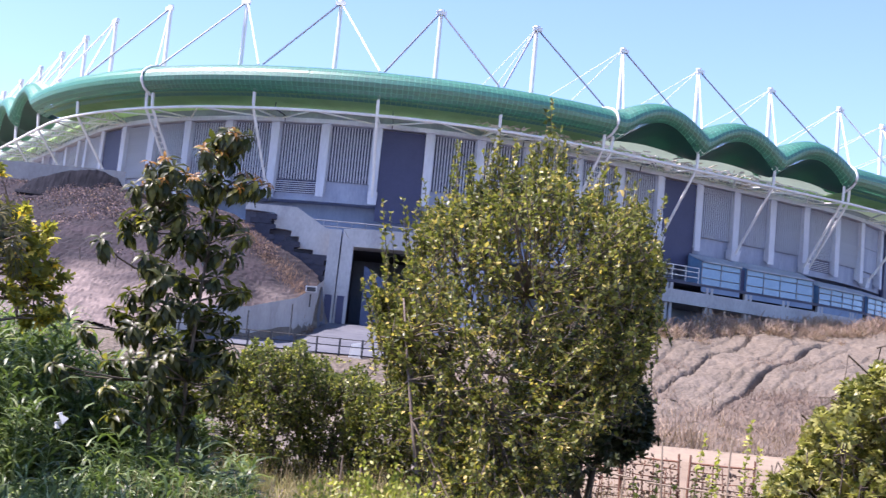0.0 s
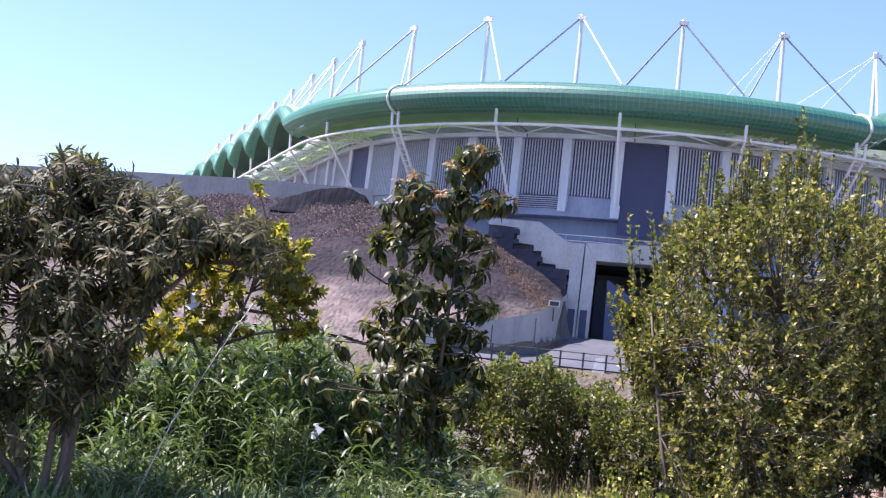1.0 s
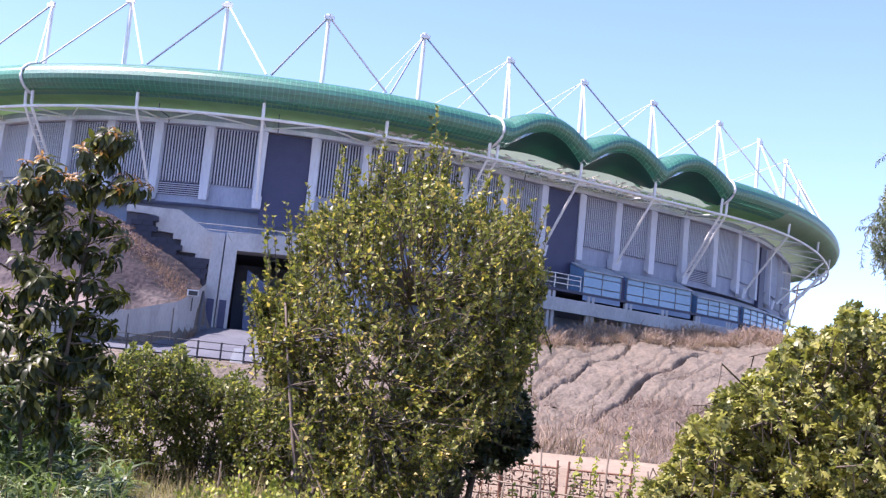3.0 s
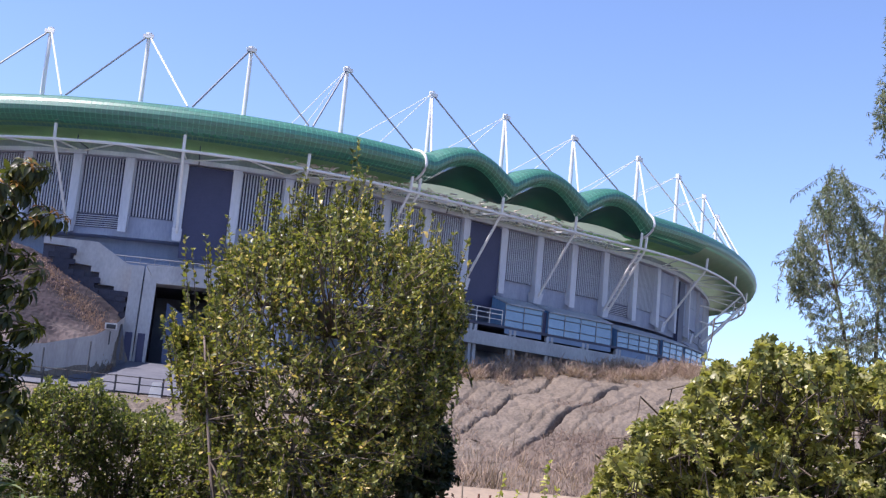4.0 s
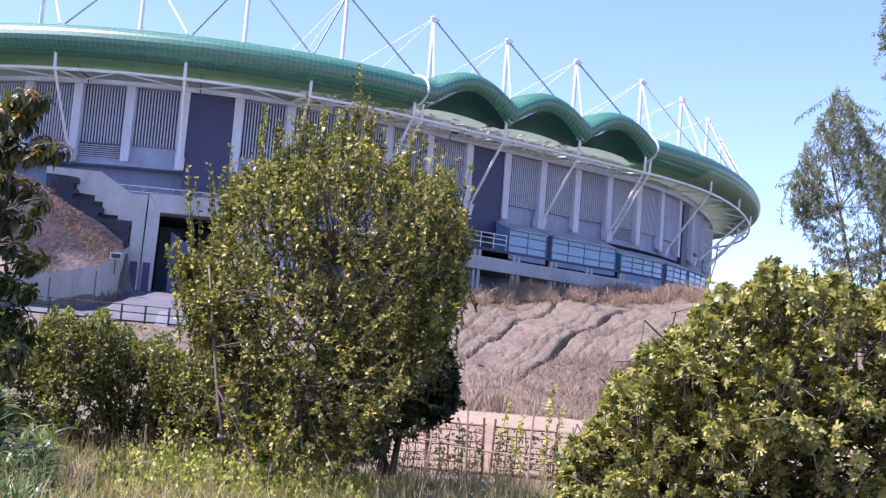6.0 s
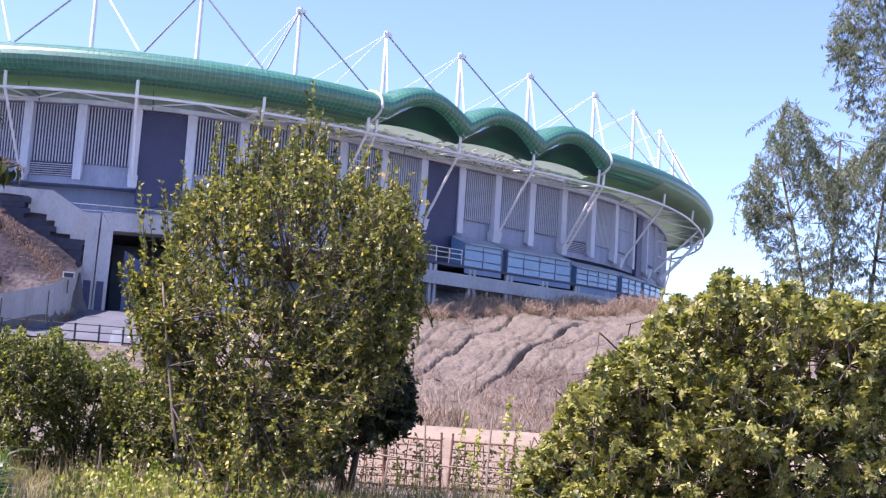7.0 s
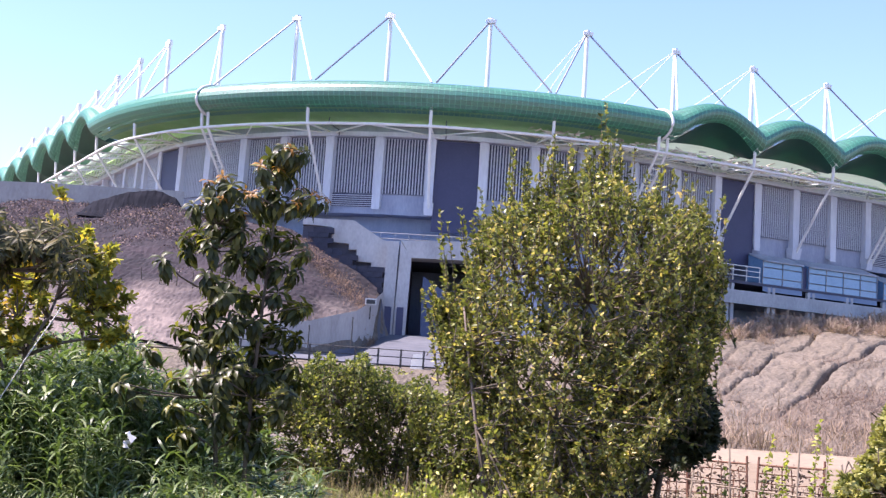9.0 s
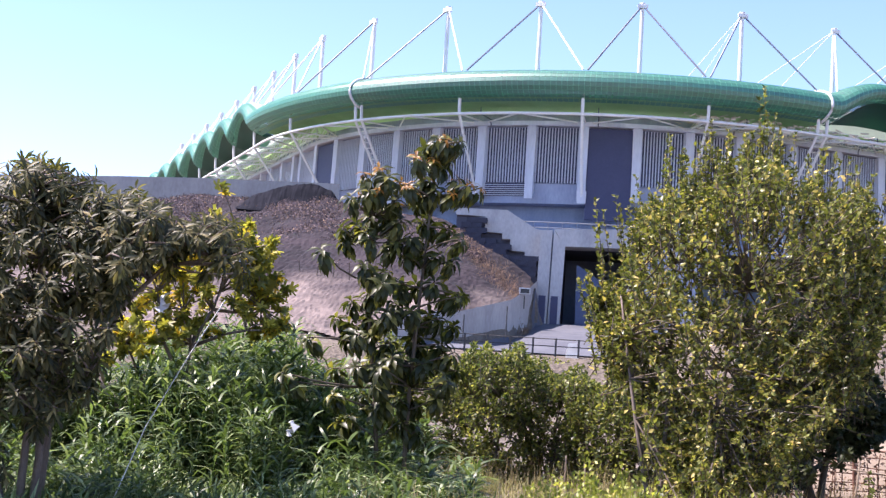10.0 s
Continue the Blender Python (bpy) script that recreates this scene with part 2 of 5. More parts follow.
def build_ground():
    sh = Shape()
    azs = [-180, -150, -120, -90, -70, -50, -40] + list(np.arange(-34, 4, 0.22)) + list(np.arange(4, 10, 0.14)) + list(np.arange(10, 24, 0.075)) + list(np.arange(24, 26, 0.14)) + list(np.arange(26, 34, 0.3)) + [40, 50, 70, 90, 120, 150, 180]
    ds = [0.0, 1, 2, 4, 6] + list(np.arange(8, 60, 1.3)) + list(np.arange(60, 96, 2.5)) + list(np.arange(96, 176, 0.55)) + [180, 190, 205, 225, 250, 290, 330, 400, 500, 700, 1200, 2200, 4000]
    rows = []
    for d in ds:
        rows.append([(d * math.sin(radians(a)), d * math.cos(radians(a)), rough_z(d * math.sin(radians(a)), d * math.cos(radians(a)))) for a in azs])
    sh.grid(rows)
    return solid("ground", sh, M["soil"], "dry bare earth rising in eroded banks", "ground", "structure", smooth=True)


build_ground()

# ---- stadium ----
stadium = thing("stadium", "football stadium with a wavy green roof edge and white masts", "stadium", at=(*(E1 * 101.8 + E2 * 208.6), 15))
Z_PIPE, Z_TOP, Z_FOOT, Z_LOUVRE = 30.3, 30.6, 22.4, 24.2
FULL = (-LONG, 90 + SHORT + 90 + LONG)
BAYS = [90.6 - 7.75 * k for k in range(12, 0, -1)] + [91.3 + 5.8 * k for k in range(7)] + [126.1 + 8.2 * k for k in range(1, 8)]
LEFT_BAYS = [-5.9 * k for k in range(14, 0, -1)]
GATES = (59.6, 102.9, 5.35)
HANGERS = [-3 - 11.6 * k for k in range(7, -1, -1)] + [12.55, 28.1, 43.9, 59.7, 75.1, 90.5, 102.9, 114.4, 126.2, 144.4, 160, 176, 192]
DOUBLE = (28.1, 90.5, 126.2)
BUMPS = [(-2 - 11.5 * k - 11.5, -2 - 11.5 * k) for k in range(8)] + [(91.8 + 11.45 * k, 91.8 + 11.45 * (k + 1)) for k in range(3)]


def lift(s):
    for a, b in BUMPS:
        if a <= s <= b:
            x = abs(2 * (s - a) / (b - a) - 1)
            return max(0.0, 0.5 + 0.5 * math.cos(math.pi * min(1.0, x / 0.97))) ** 0.48
    return 0.0


def tube_profile(s, grow=0.0, a0=-40, a1=235, k=26):
    h = lift(s)
    out = []
    for i in range(k + 1):
        a = radians(a0 + (a1 - a0) * i / k)
        out.append((3.6 + 1.1 * h + (3.0 - 1.2 * h + grow) * math.cos(a), 33.3 + 2.25 * h + (1.65 - 0.55 * h + grow) * math.sin(a)))
    return out


def stations(a, b):
    """Even steps of about 0.55 m."""
    out, s = [], a
    while s < b:
        out.append(s)
        corner = 0 <= s < 90 or 90 + SHORT <= s < 180 + SHORT
        s += 0.55 / (math.radians(1) * (RAD + 5)) if corner else 0.55
    return out + [b]


part("roof_edge", sweep(tube_profile, stations(-LONG, 230)), M["joint"], stadium, "tubular green sheet-metal roof edge with raised waves", smooth=True)
EDGE_SHEETS = {"tube": Shape(), "hazy_tube": Shape(), "glare_tube": Shape()}
# sun glare on this end of the roof edge, painted as paler panels
M["hazy_tube"] = surface("hazy_green_sheet", (0.045, 0.21, 0.145), (0.075, 0.28, 0.195), 0.3, 0.4, island=0.3, thin=0.2, spec=1.0, thin_tint=(0.9, 1.3, 0.9))
M["glare_tube"] = surface("glare_sheet", (0.50, 0.54, 0.52), (0.64, 0.67, 0.65), 0.3, 0.3, island=0.3, thin=0.2, spec=0.8, thin_tint=(0.9, 1.1, 0.9))
st = stations(-LONG, 230)
for s0, s1 in zip(st, st[1:]):
    low = -75 if s0 < 140 else -20
    p0, p1 = tube_profile(s0, 0.05, low, 150, 15), tube_profile(s1, 0.05, low, 150, 15)
    for j in range(15):
        a, b = on(s0, *p0[j]), on(s1, *p1[j])
        c, d = on(s1, *p1[j + 1]), on(s0, *p0[j + 1])
        m = (a + b + c + d) / 4
        kind = "tube" if s0 > 28.1 else "glare_tube" if j >= 9 else "hazy_tube"
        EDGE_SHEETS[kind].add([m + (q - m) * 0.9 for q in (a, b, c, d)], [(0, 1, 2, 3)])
for kind, label in (("tube", "small glossy green panels in a grid"), ("hazy_tube", "green panels in a grid, paled by painted glare"), ("glare_tube", "panels along the top, whitened by painted sun glare")):
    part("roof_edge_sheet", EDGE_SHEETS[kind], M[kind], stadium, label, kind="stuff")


SOFFIT = [(5.4, 31.9), (3.8, 31.65), (1.0, 31.5), (-1.5, 31.6)]


def vault_profile(s):
    h = lift(s)
    lip = tube_profile(s, 0.12, -80, -60, 1)
    return [lip[1], lip[0], (3.9 + 0.2 * h, 31.6 + 2.25 * h), (3.4, 31.75 + 1.6 * h), (2.9, 31.9 + 0.95 * h), (2.5, 32.0 + 0.45 * h)]


part("soffit", sweep(lambda s: tube_profile(s, 0.1, -140, -28, 12), span(140, 225, 1)), M["pale_soffit"], stadium, "pale translucent soffit sheets", smooth=True)
part("soffit", sweep(SOFFIT, span(0, 90.5, 1)), M["soffit"], stadium, "pale translucent soffit sheets")
part("soffit", sweep(SOFFIT, span(126.2, 140, 1)), M["soffit"], stadium, "pale translucent soffit sheets")
part("soffit", sweep(SOFFIT, span(140, 220, 1)), M["pale_soffit"], stadium, "pale translucent soffit sheets")
for a, b in ((-LONG, -2), (90.5, 127)):
    part("soffit", sweep([(1.2, 31.72), (-1.5, 31.75)], span(a, b, 1)), M["soffit"], stadium, "pale translucent soffit sheets")
# vault green set darker than the roof sheet to paint in the hollow's shade
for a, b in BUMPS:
    part("vault", sweep(vault_profile, span(a, b, 0.4)), M["vault"], stadium, "green underside of a roof wave, darkened for its shade", smooth=True)
part("roof", sweep([(1.0, 33.5), (-1, 35.0), (-10, 35.6), (-24, 36.2), (-24, 35.9), (-1, 33.9)], span(*FULL, 2)), M["roof"], stadium, "pale roof sheeting")

# facade
part("wall", sweep([(-1.5, 31.6), (-1.5, 22.0), (-3.55, 22.0), (-3.55, 31.6)], span(-LONG, 250, 1.5)), M["panel"], stadium, "grey panelled facade")
# darker and bluer than the facade panels: the recess's shade is in the colour
part("plinth_wall", sweep([(-3.6, 21.98), (-3.6, 8), (-4.2, 8), (-4.2, 31.6)], span(-LONG, 250, 1.5)), M["low_wall"], stadium, "recessed wall under the facade, its shade painted blue-grey")
for s in (45.6, 61.6, 81.5, 99.5):
    sh = Shape()
    sh.pipe([on(s, 2.6, 31.5), on(s, 2.6, 31.0), on(s, 2.2, 30.85), on(s, -0.4, 30.8), on(s, -0.55, 30.2)], 0.06, 6)
    part("downpipe", sh, M["gate"], stadium, "dark bent downpipe")
part("cornice", sweep([(-0.6, 30.25), (-0.6, 30.7), (-1.45, 30.7), (-1.45, 30.25), (-0.6, 30.25)], span(-LONG, 220, 1)), M["paint"], stadium, "pale beam along the top of the facade")


def column(s):
    n2 = ring(s, 0)[1]
    sh = Shape()
    t = Vector((-n2.y, n2.x, 0))

    def corner(w, o, z):
        p = on(s, o, z)
        return [p - t * w, p + t * w]
    b = corner(0.42, -1.5, Z_FOOT + 0.5) + corner(0.42, -0.62, Z_FOOT)[::-1]
    top = corner(0.48, -1.5, 30.24) + corner(0.48, -0.75, 30.24)[::-1]
    sh.hexa(b, top)
    return part("column", sh, M["paint"], stadium, "pale plastered pier")


for s in LEFT_BAYS + BAYS:
    column(s)


slat_shape = Shape()
slat_shape.box((0, 0, 0), (0.12, 0.14, 30.1 - Z_LOUVRE))
SLAT = slat_shape.mesh("slat", M["louvre"])


def louvre(a, b, solid_low):
    back = Shape()
    pa, pb = on(a, -1.2, 0), on(b, -1.2, 0)
    run = (pb - pa)
    w = run.length
    run.normalize()
    nrm = Vector((run.y, -run.x, 0))
    mid = (pa + pb) / 2 - nrm * 0.12
    rot = Matrix(((run.x, nrm.x, 0), (run.y, nrm.y, 0), (0, 0, 1)))
    # solid backing, painted dark for the shade between the slats
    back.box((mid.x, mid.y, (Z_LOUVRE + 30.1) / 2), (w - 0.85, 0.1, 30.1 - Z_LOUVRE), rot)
    p = part("louvre_panel", back, M["back"], stadium, "screen of pale vertical slats over a backing painted dark for shade")
    k = int((w - 1.1) / 0.31)
    for i in range(k + 1):
        c = pa + run * (0.55 + (w - 1.1) * i / k)
        ob = new("slat", SLAT)
        ob.parent = p
        ob.matrix_local = Matrix.Translation((c.x, c.y, (Z_LOUVRE + 30.1) / 2)) @ rot.to_4x4()
    if not solid_low:
        low = Shape()
        for i in range(6):
            low.box((mid.x, mid.y, Z_LOUVRE - 0.25 - 0.22 * i), (w - 0.95, 0.3, 0.07), rot)
        part("lower_louvre", low, M["louvre"], stadium, "horizontal slats")
        dark = Shape()
        dark.box((mid.x - nrm.x * 0.1, mid.y - nrm.y * 0.1, Z_LOUVRE - 0.75), (w - 0.9, 0.06, 1.4), rot)
        part("vent_back", dark, M["gate"], stadium)


def plain_bay(a, b):
    """Two plain grey panels, one above the other."""
    for z0, z1 in ((Z_LOUVRE, 27.2), (27.24, 30.1)):
        sh = Shape()
        sh.hexa([on(a + 0.6, -1.1, z0), on(b - 0.6, -1.1, z0), on(b - 0.6, -1.4, z0), on(a + 0.6, -1.4, z0)], [on(a + 0.6, -1.1, z1), on(b - 0.6, -1.1, z1), on(b - 0.6, -1.4, z1), on(a + 0.6, -1.4, z1)])
        part("wall_panel", sh, M["panel"], stadium, "plain grey wall panel")


sh = Shape()
sh.hexa([on(153.2, -0.9, 20.5), on(156.2, -0.9, 20.5), on(156.2, -1.4, 20.5), on(153.2, -1.4, 20.5)], [on(153.2, -0.9, 29.9), on(156.2, -0.9, 29.9), on(156.2, -1.4, 29.9), on(153.2, -1.4, 29.9)])
part("gate", sh, M["gate"], stadium, "narrow dark navy gate panel")
cols = LEFT_BAYS[-3:] + BAYS
for a, b in zip(cols, cols[1:]):
    if any(abs(a - g) < 0.1 for g in GATES):
        pa, pb = on(a, -0.95, 0), on(b, -0.95, 0)
        run = (pb - pa)
        w = run.length
        run.normalize()
        nrm = Vector((run.y, -run.x, 0))
        mid = (pa + pb) / 2
        rot = Matrix(((run.x, nrm.x, 0), (run.y, nrm.y, 0), (0, 0, 1)))
        sh = Shape()
        sh.box((mid.x, mid.y, 25.2), (w - 0.9, 0.12, 9.7), rot)
        part("gate", sh, M["gate"], stadium, "tall dark navy gate panel")
    elif a > 141:
        plain_bay(a, b)
    else:
        louvre(a, b, not (abs(a - 44.1) < 0.1 or abs(a - 126.1) < 0.1))

# steel ring under the roof edge, hangers and raking struts
part("ring_pipe", (lambda sh: (sh.pipe([on(s, 5.1, Z_PIPE) for s in span(-LONG, 215, 1.5)], 0.16, 8), sh)[1])(Shape()), M["steel"], stadium, "white steel ring pipe", smooth=True)
for s in HANGERS:
    for ds in ((-0.55, 0.55) if s in DOUBLE else (0,)):
        sh = Shape()
        sh.rod(on(s + ds, 5.25, 32.6), on(s + ds, 5.1, Z_PIPE - 0.1), 0.17, n=8)
        part("hanger", sh, M["steel"], stadium, "white steel hanger")
        if s > 150:
            continue
        sh = Shape()
        sh.rod(on(s + ds, 5.1, Z_PIPE), on(s + ds, -0.5, Z_FOOT + 0.3), 0.15, n=8)
        part("strut", sh, M["steel"], stadium, "white raking strut")
    if s in DOUBLE:
        for i in range(1, 14):
            f = i / 14
            sh = Shape()
            sh.rod(on(s - 0.55, 5.1 - 5.6 * f, Z_PIPE + (Z_FOOT + 0.3 - Z_PIPE) * f), on(s + 0.55, 5.1 - 5.6 * f, Z_PIPE + (Z_FOOT + 0.3 - Z_PIPE) * f), 0.06, n=5)
            part("rung", sh, M["steel"], stadium)
    sh = Shape()
    sh.hexa([on(s - 0.6, -0.5, Z_FOOT - 0.4), on(s + 0.6, -0.5, Z_FOOT - 0.4), on(s + 0.6, -1.4, Z_FOOT - 0.2), on(s - 0.6, -1.4, Z_FOOT - 0.2)],
            [on(s - 0.7, -0.2, Z_FOOT + 0.9), on(s + 0.7, -0.2, Z_FOOT + 0.9), on(s + 0.7, -1.4, Z_FOOT + 0.9), on(s - 0.7, -1.4, Z_FOOT + 0.9)])
    part("strut_foot", sh, M["paint"], stadium, "pale concrete bracket")
    if s in DOUBLE:
        sh = Shape()
        prof = tube_profile(s, 0.14, -70, 170, 20)
        sh.pipe([on(s, *q) for q in prof], 0.16, 6)
        part("roof_clamp", sh, M["steel"], stadium, "pale band round the roof edge", smooth=True)
for s0, s1, z in ((177.0, 170.5, 22.7), (175.8, 169.5, 22.9), (168.0, 163.0, 23.2)):
    sh = Shape()
    sh.rod(on(s0, 5.1, Z_PIPE), on(s1, -0.5, z), 0.15, n=8)
    part("strut", sh, M["steel"], stadium, "white raking strut at the roof's end")
for off, z in ((3.6, 28.3), (1.8, 26.0)):
    sh = Shape()
    sh.rod(on(175, off, z), on(170, -1.0, z + 0.3), 0.11)
    part("brace", sh, M["steel"], stadium, "thin white brace")
sh = Shape()
sh.rod(on(175.5, 3.3, 27.9), on(175.5, 3.5, Z_PIPE), 0.12)
part("brace", sh, M["steel"], stadium, "thin white brace")
for a, b in zip(HANGERS, HANGERS[1:]):
    m = (a + b) / 2
    for q in (a, b):
        sh = Shape()
        sh.rod(on(m, 5.1, Z_PIPE), on(q * 0.85 + m * 0.15, -0.6, Z_TOP), 0.09)
        part("brace", sh, M["steel"], stadium, "thin white brace")
    sh = Shape()
    sh.rod(on(a, 5.1, Z_PIPE), on(a, -0.8, Z_TOP + 0.1), 0.1)
    part("brace", sh, M["steel"], stadium, "thin white brace")

# lattice girders that show under the waves and corners
for a, b in zip(HANGERS, HANGERS[1:]):
    if a > 70 and b < 130 or a < 0:
        sh = Shape()
        for off, z0, z1 in ((1.6, 30.75, 31.75), (0.2, 30.7, 31.8), (-0.9, 30.8, 32.0)):
            k = 6
            lo = [on(a + (b - a) * i / k, off, z0) for i in range(k + 1)]
            hi = [on(a + (b - a) * (i + 0.5) / k, off - 0.3, z1) for i in range(k)]
            for i in range(k):
                sh.rod(lo[i], hi[i], 0.045, n=5)
                sh.rod(hi[i], lo[i + 1], 0.045, n=5)
            sh.pipe(lo, 0.06, 5)
            sh.pipe(hi, 0.06, 5)
        part("girder", sh, M["steel"], stadium, "white lattice girder under the roof")

# loose netting and bracing that hangs under the open roof
netting = Shape()
rnd = random.Random(4)
for _ in range(420):
    s = 72 + 48 * rnd.random() ** 0.9
    p = on(s, rnd.uniform(-1.2, 3.4), rnd.uniform(30.75, 31.7))
    q = Vector((rnd.uniform(-0.9, 0.9), rnd.uniform(-0.6, 0.6), rnd.uniform(-0.35, 0.35)))
    netting.rod(p, p + q, rnd.uniform(0.03, 0.09), n=4)
# white plates added for the bright sky that shows through the roof's gaps
scraps = Shape()
for _ in range(150):
    s = 74 + 44 * rnd.random()
    p, w, h = on(s, rnd.uniform(0.2, 2.6), rnd.uniform(30.8, 31.6)), rnd.uniform(0.15, 0.5), rnd.uniform(0.06, 0.22)
    along = (on(s + 0.3, 0, 0) - on(s - 0.3, 0, 0)).normalized()
    up = Vector((rnd.uniform(-0.3, 0.3), rnd.uniform(-0.6, 0.1), 1)).normalized()
    c = [p + along * w * i + up * (h * j + 0.4 * w * i * rnd.uniform(-0.3, 0.3)) for i, j in ((-1, -1), (1, -1), (1, 1), (-1, 1))]
    back = along.cross(up).normalized() * 0.02
    scraps.hexa(c, [q + back for q in c])
part("netting", scraps, surface("sky_gap_white", (0.70, 0.68, 0.64), (0.85, 0.83, 0.80), 1.5, 0.9), stadium, "white plates standing in for bright sky between the roof members", kind="stuff")
part("netting", netting, surface("tan_netting", (0.38, 0.31, 0.25), (0.72, 0.68, 0.62), 1.5, 0.9), stadium, "pale bracing and tan netting under the roof", kind="stuff")

# masts with their stays
MASTS = [-5.6 - 11.3 * k for k in range(7, -1, -1)] + [7.7, 23.0, 37.7, 52.4, 67.0, 81.7] + [95.4, 106.5, 117.8, 131.2, 145.2, 160.5, 176, 191, 206]


# where the stays meet the roof edge, between one mast and the next
EDGE_MASTS, LANDS = [7.7, 23.0, 37.7, 52.4, 67.0, 81.7], [0.2, 13.4, 28.6, 44.2, 59.8, 74.9, 90.0]


def stay(top, foot, r, material, label="steel stay"):
    sh = Shape()
    sh.rod(top, foot, r, n=6)
    part("stay", sh, material, stadium, label)


def stay_feet(s):
    """Where the near and the far stay of a mast come down: position, offset, height."""
    if s < 0:
        return (s - 5.6, 5.0, 34.9), (s + 5.6, 5.0, 34.9)
    if s < 88:
        k = EDGE_MASTS.index(s)
        return (LANDS[k] + 0.3, 5.0, 34.9), (LANDS[k + 1] - 0.3, 5.0, 34.9)
    if s < 125:
        return (s - 2.8, 4.6, 35.0 + 1.4 * lift(s - 2.8)), (s + 4.8, 4.4, 35.0 + 1.7 * lift(s + 4.8))
    return (s - 4.6, 5.2, 34.7), (s + 9.0, 5.0, 34.7)


for s in MASTS:
    top = on(s, 0, 43.25)
    sh = Shape()
    sh.rod(on(s, 0, 33.6), top, 0.26, 0.21, n=10)
    sh.rod(top - Vector((0, 0, 0.35)), top + Vector((0, 0, 0.25)), 0.32, 0.32, n=8)
    part("mast", sh, M["steel"], stadium, "white tubular steel mast", smooth=False)
    sh = Shape()
    sh.box(on(s, 0.25, 43.1), (1.1, 0.16, 0.4), turn(s))
    part("mast_head", sh, M["steel"], stadium, "welded plate at the mast's head")
    a, b = stay_feet(s)
    stay(top, on(*a), 0.105, M["cable"] if 15 < s < 88 else M["steel"])
    stay(top, on(*b), 0.10, M["cable"] if s > 60 and s < 130 else M["steel"])
    if s > 75:
        for ds in (-5.0, 0.0):
            sh = Shape()
            sh.rod(top, on(s + ds, -15, 36.2), 0.045, n=5)
            part("inner_stay", sh, M["steel"], stadium, "thin inner stay")

# concourse: beam, posts, railing and glazed box
part("beam", sweep([(2.5, 15.7), (2.5, 17.2), (-3.5, 17.2), (-3.5, 15.7), (2.5, 15.7)], span(84, 200, 1)), M["concrete"], stadium, "pale concrete beam of the concourse")
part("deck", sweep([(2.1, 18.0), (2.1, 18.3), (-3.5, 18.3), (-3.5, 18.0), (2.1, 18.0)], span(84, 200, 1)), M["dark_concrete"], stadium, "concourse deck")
for k in range(11):
    s = 91 + 5.9 * k if k < 7 else 126 + 8 * (k - 6)
    sh = Shape()
    for ds in (-0.35, 0.35):
        sh.box(on(s + ds, 1.9, 14.5), (0.4, 0.4, 6.9), turn(s))
    part("post", sh, M["concrete"], stadium, "pale concrete twin post")


M["ribbed"] = surface("ribbed_sheet", (0.26, 0.29, 0.34), (0.44, 0.47, 0.51), 0.8, 0.5)
M["skirt"] = surface("blue_skirt", (0.10, 0.16, 0.27), (0.15, 0.22, 0.35), 0.5, 0.5)


def glazed_box(a, b, z0, z1):
    body = Shape()
    stt = span(a, b, 1.2)
    body.grid([[on(s, 2.0, z0), on(s, 2.0, z1)] for s in stt])
    body.grid([[on(s, -0.4, z0), on(s, 2.0, z0)] for s in stt])
    for s in (a, b):
        body.add([on(s, 2, z0), on(s, 2, z1), on(s, -0.5, z1 + 0.9), on(s, -0.5, z0)], [(0, 1, 2, 3)])
    p = part("glazed_box", body, M["glass"], stadium, "long blue-tinted glazed box")
    for z in (z0 + 0.05, z0 + 0.85, z1 - 0.7, z1 - 0.05):
        sh = Shape()
        sh.pipe([on(s, 2.06, z) for s in stt], 0.05, 4)
        part("rail", sh, M["cable"], p)
    for s in span(a, b, 2.9):
        sh = Shape()
        sh.box(on(s, 2.05, (z0 + z1) / 2), (0.07, 0.07, z1 - z0), turn(s))
        part("mullion", sh, M["cable"], p)
    sh = Shape()
    wave = span(a, b, 0.31)
    for low in (0.0, -0.12):
        sh.grid([[on(s, 2.35, z1 - 0.02 + low + 0.09 * (k % 2)), on(s, -0.5, z1 + 1.0 + low + 0.09 * (k % 2))] for k, s in enumerate(wave)])
    edge = len(wave) * 2
    sh.f += [(2 * k, 2 * k + 2, edge + 2 * k + 2, edge + 2 * k) for k in range(len(wave) - 1)]
    part("ribbed_roof", sh, M["ribbed"], p, "grey ribbed lean-to roof")
    sh = Shape()
    sh.grid([[on(s, 2.09, z0 - 0.75), on(s, 2.09, z0 + 0.02)] for s in stt])
    part("base_panel", sh, M["skirt"], p, "plain blue panel under the glass")


glazed_box(107.4, 113.2, 18.2, 20.9)
glazed_box(114.2, 124.8, 18.2, 20.9)
glazed_box(126.0, 137.0, 18.0, 20.3)
glazed_box(138.5, 146, 18.0, 20.3)
glazed_box(147, 156, 18.0, 20.3)
for a, b, z0, z1 in ((113.25, 114.15, 18.2, 20.8), (137.1, 138.4, 18.0, 20.2), (146.1, 146.9, 18.0, 20.2)):
    sh = Shape()
    sh.hexa([on(a, 1.7, z0), on(b, 1.7, z0), on(b, 1.5, z0), on(a, 1.5, z0)], [on(a, 1.7, z1), on(b, 1.7, z1), on(b, 1.5, z1), on(a, 1.5, z1)])
    part("doorway", sh, M["gate"], stadium, "dark doorway between the glazed boxes")
sh = Shape()
for z in (18.9, 19.5, 20.0):
    sh.pipe([on(s, 2.0, z) for s in span(86, 107, 1)], 0.05, 5)
for s in span(86, 107, 1.9):
    sh.rod(on(s, 2.0, 18.2), on(s, 2.0, 20.05), 0.05)
part("railing", sh, M["steel"], stadium, "white tubular railing")

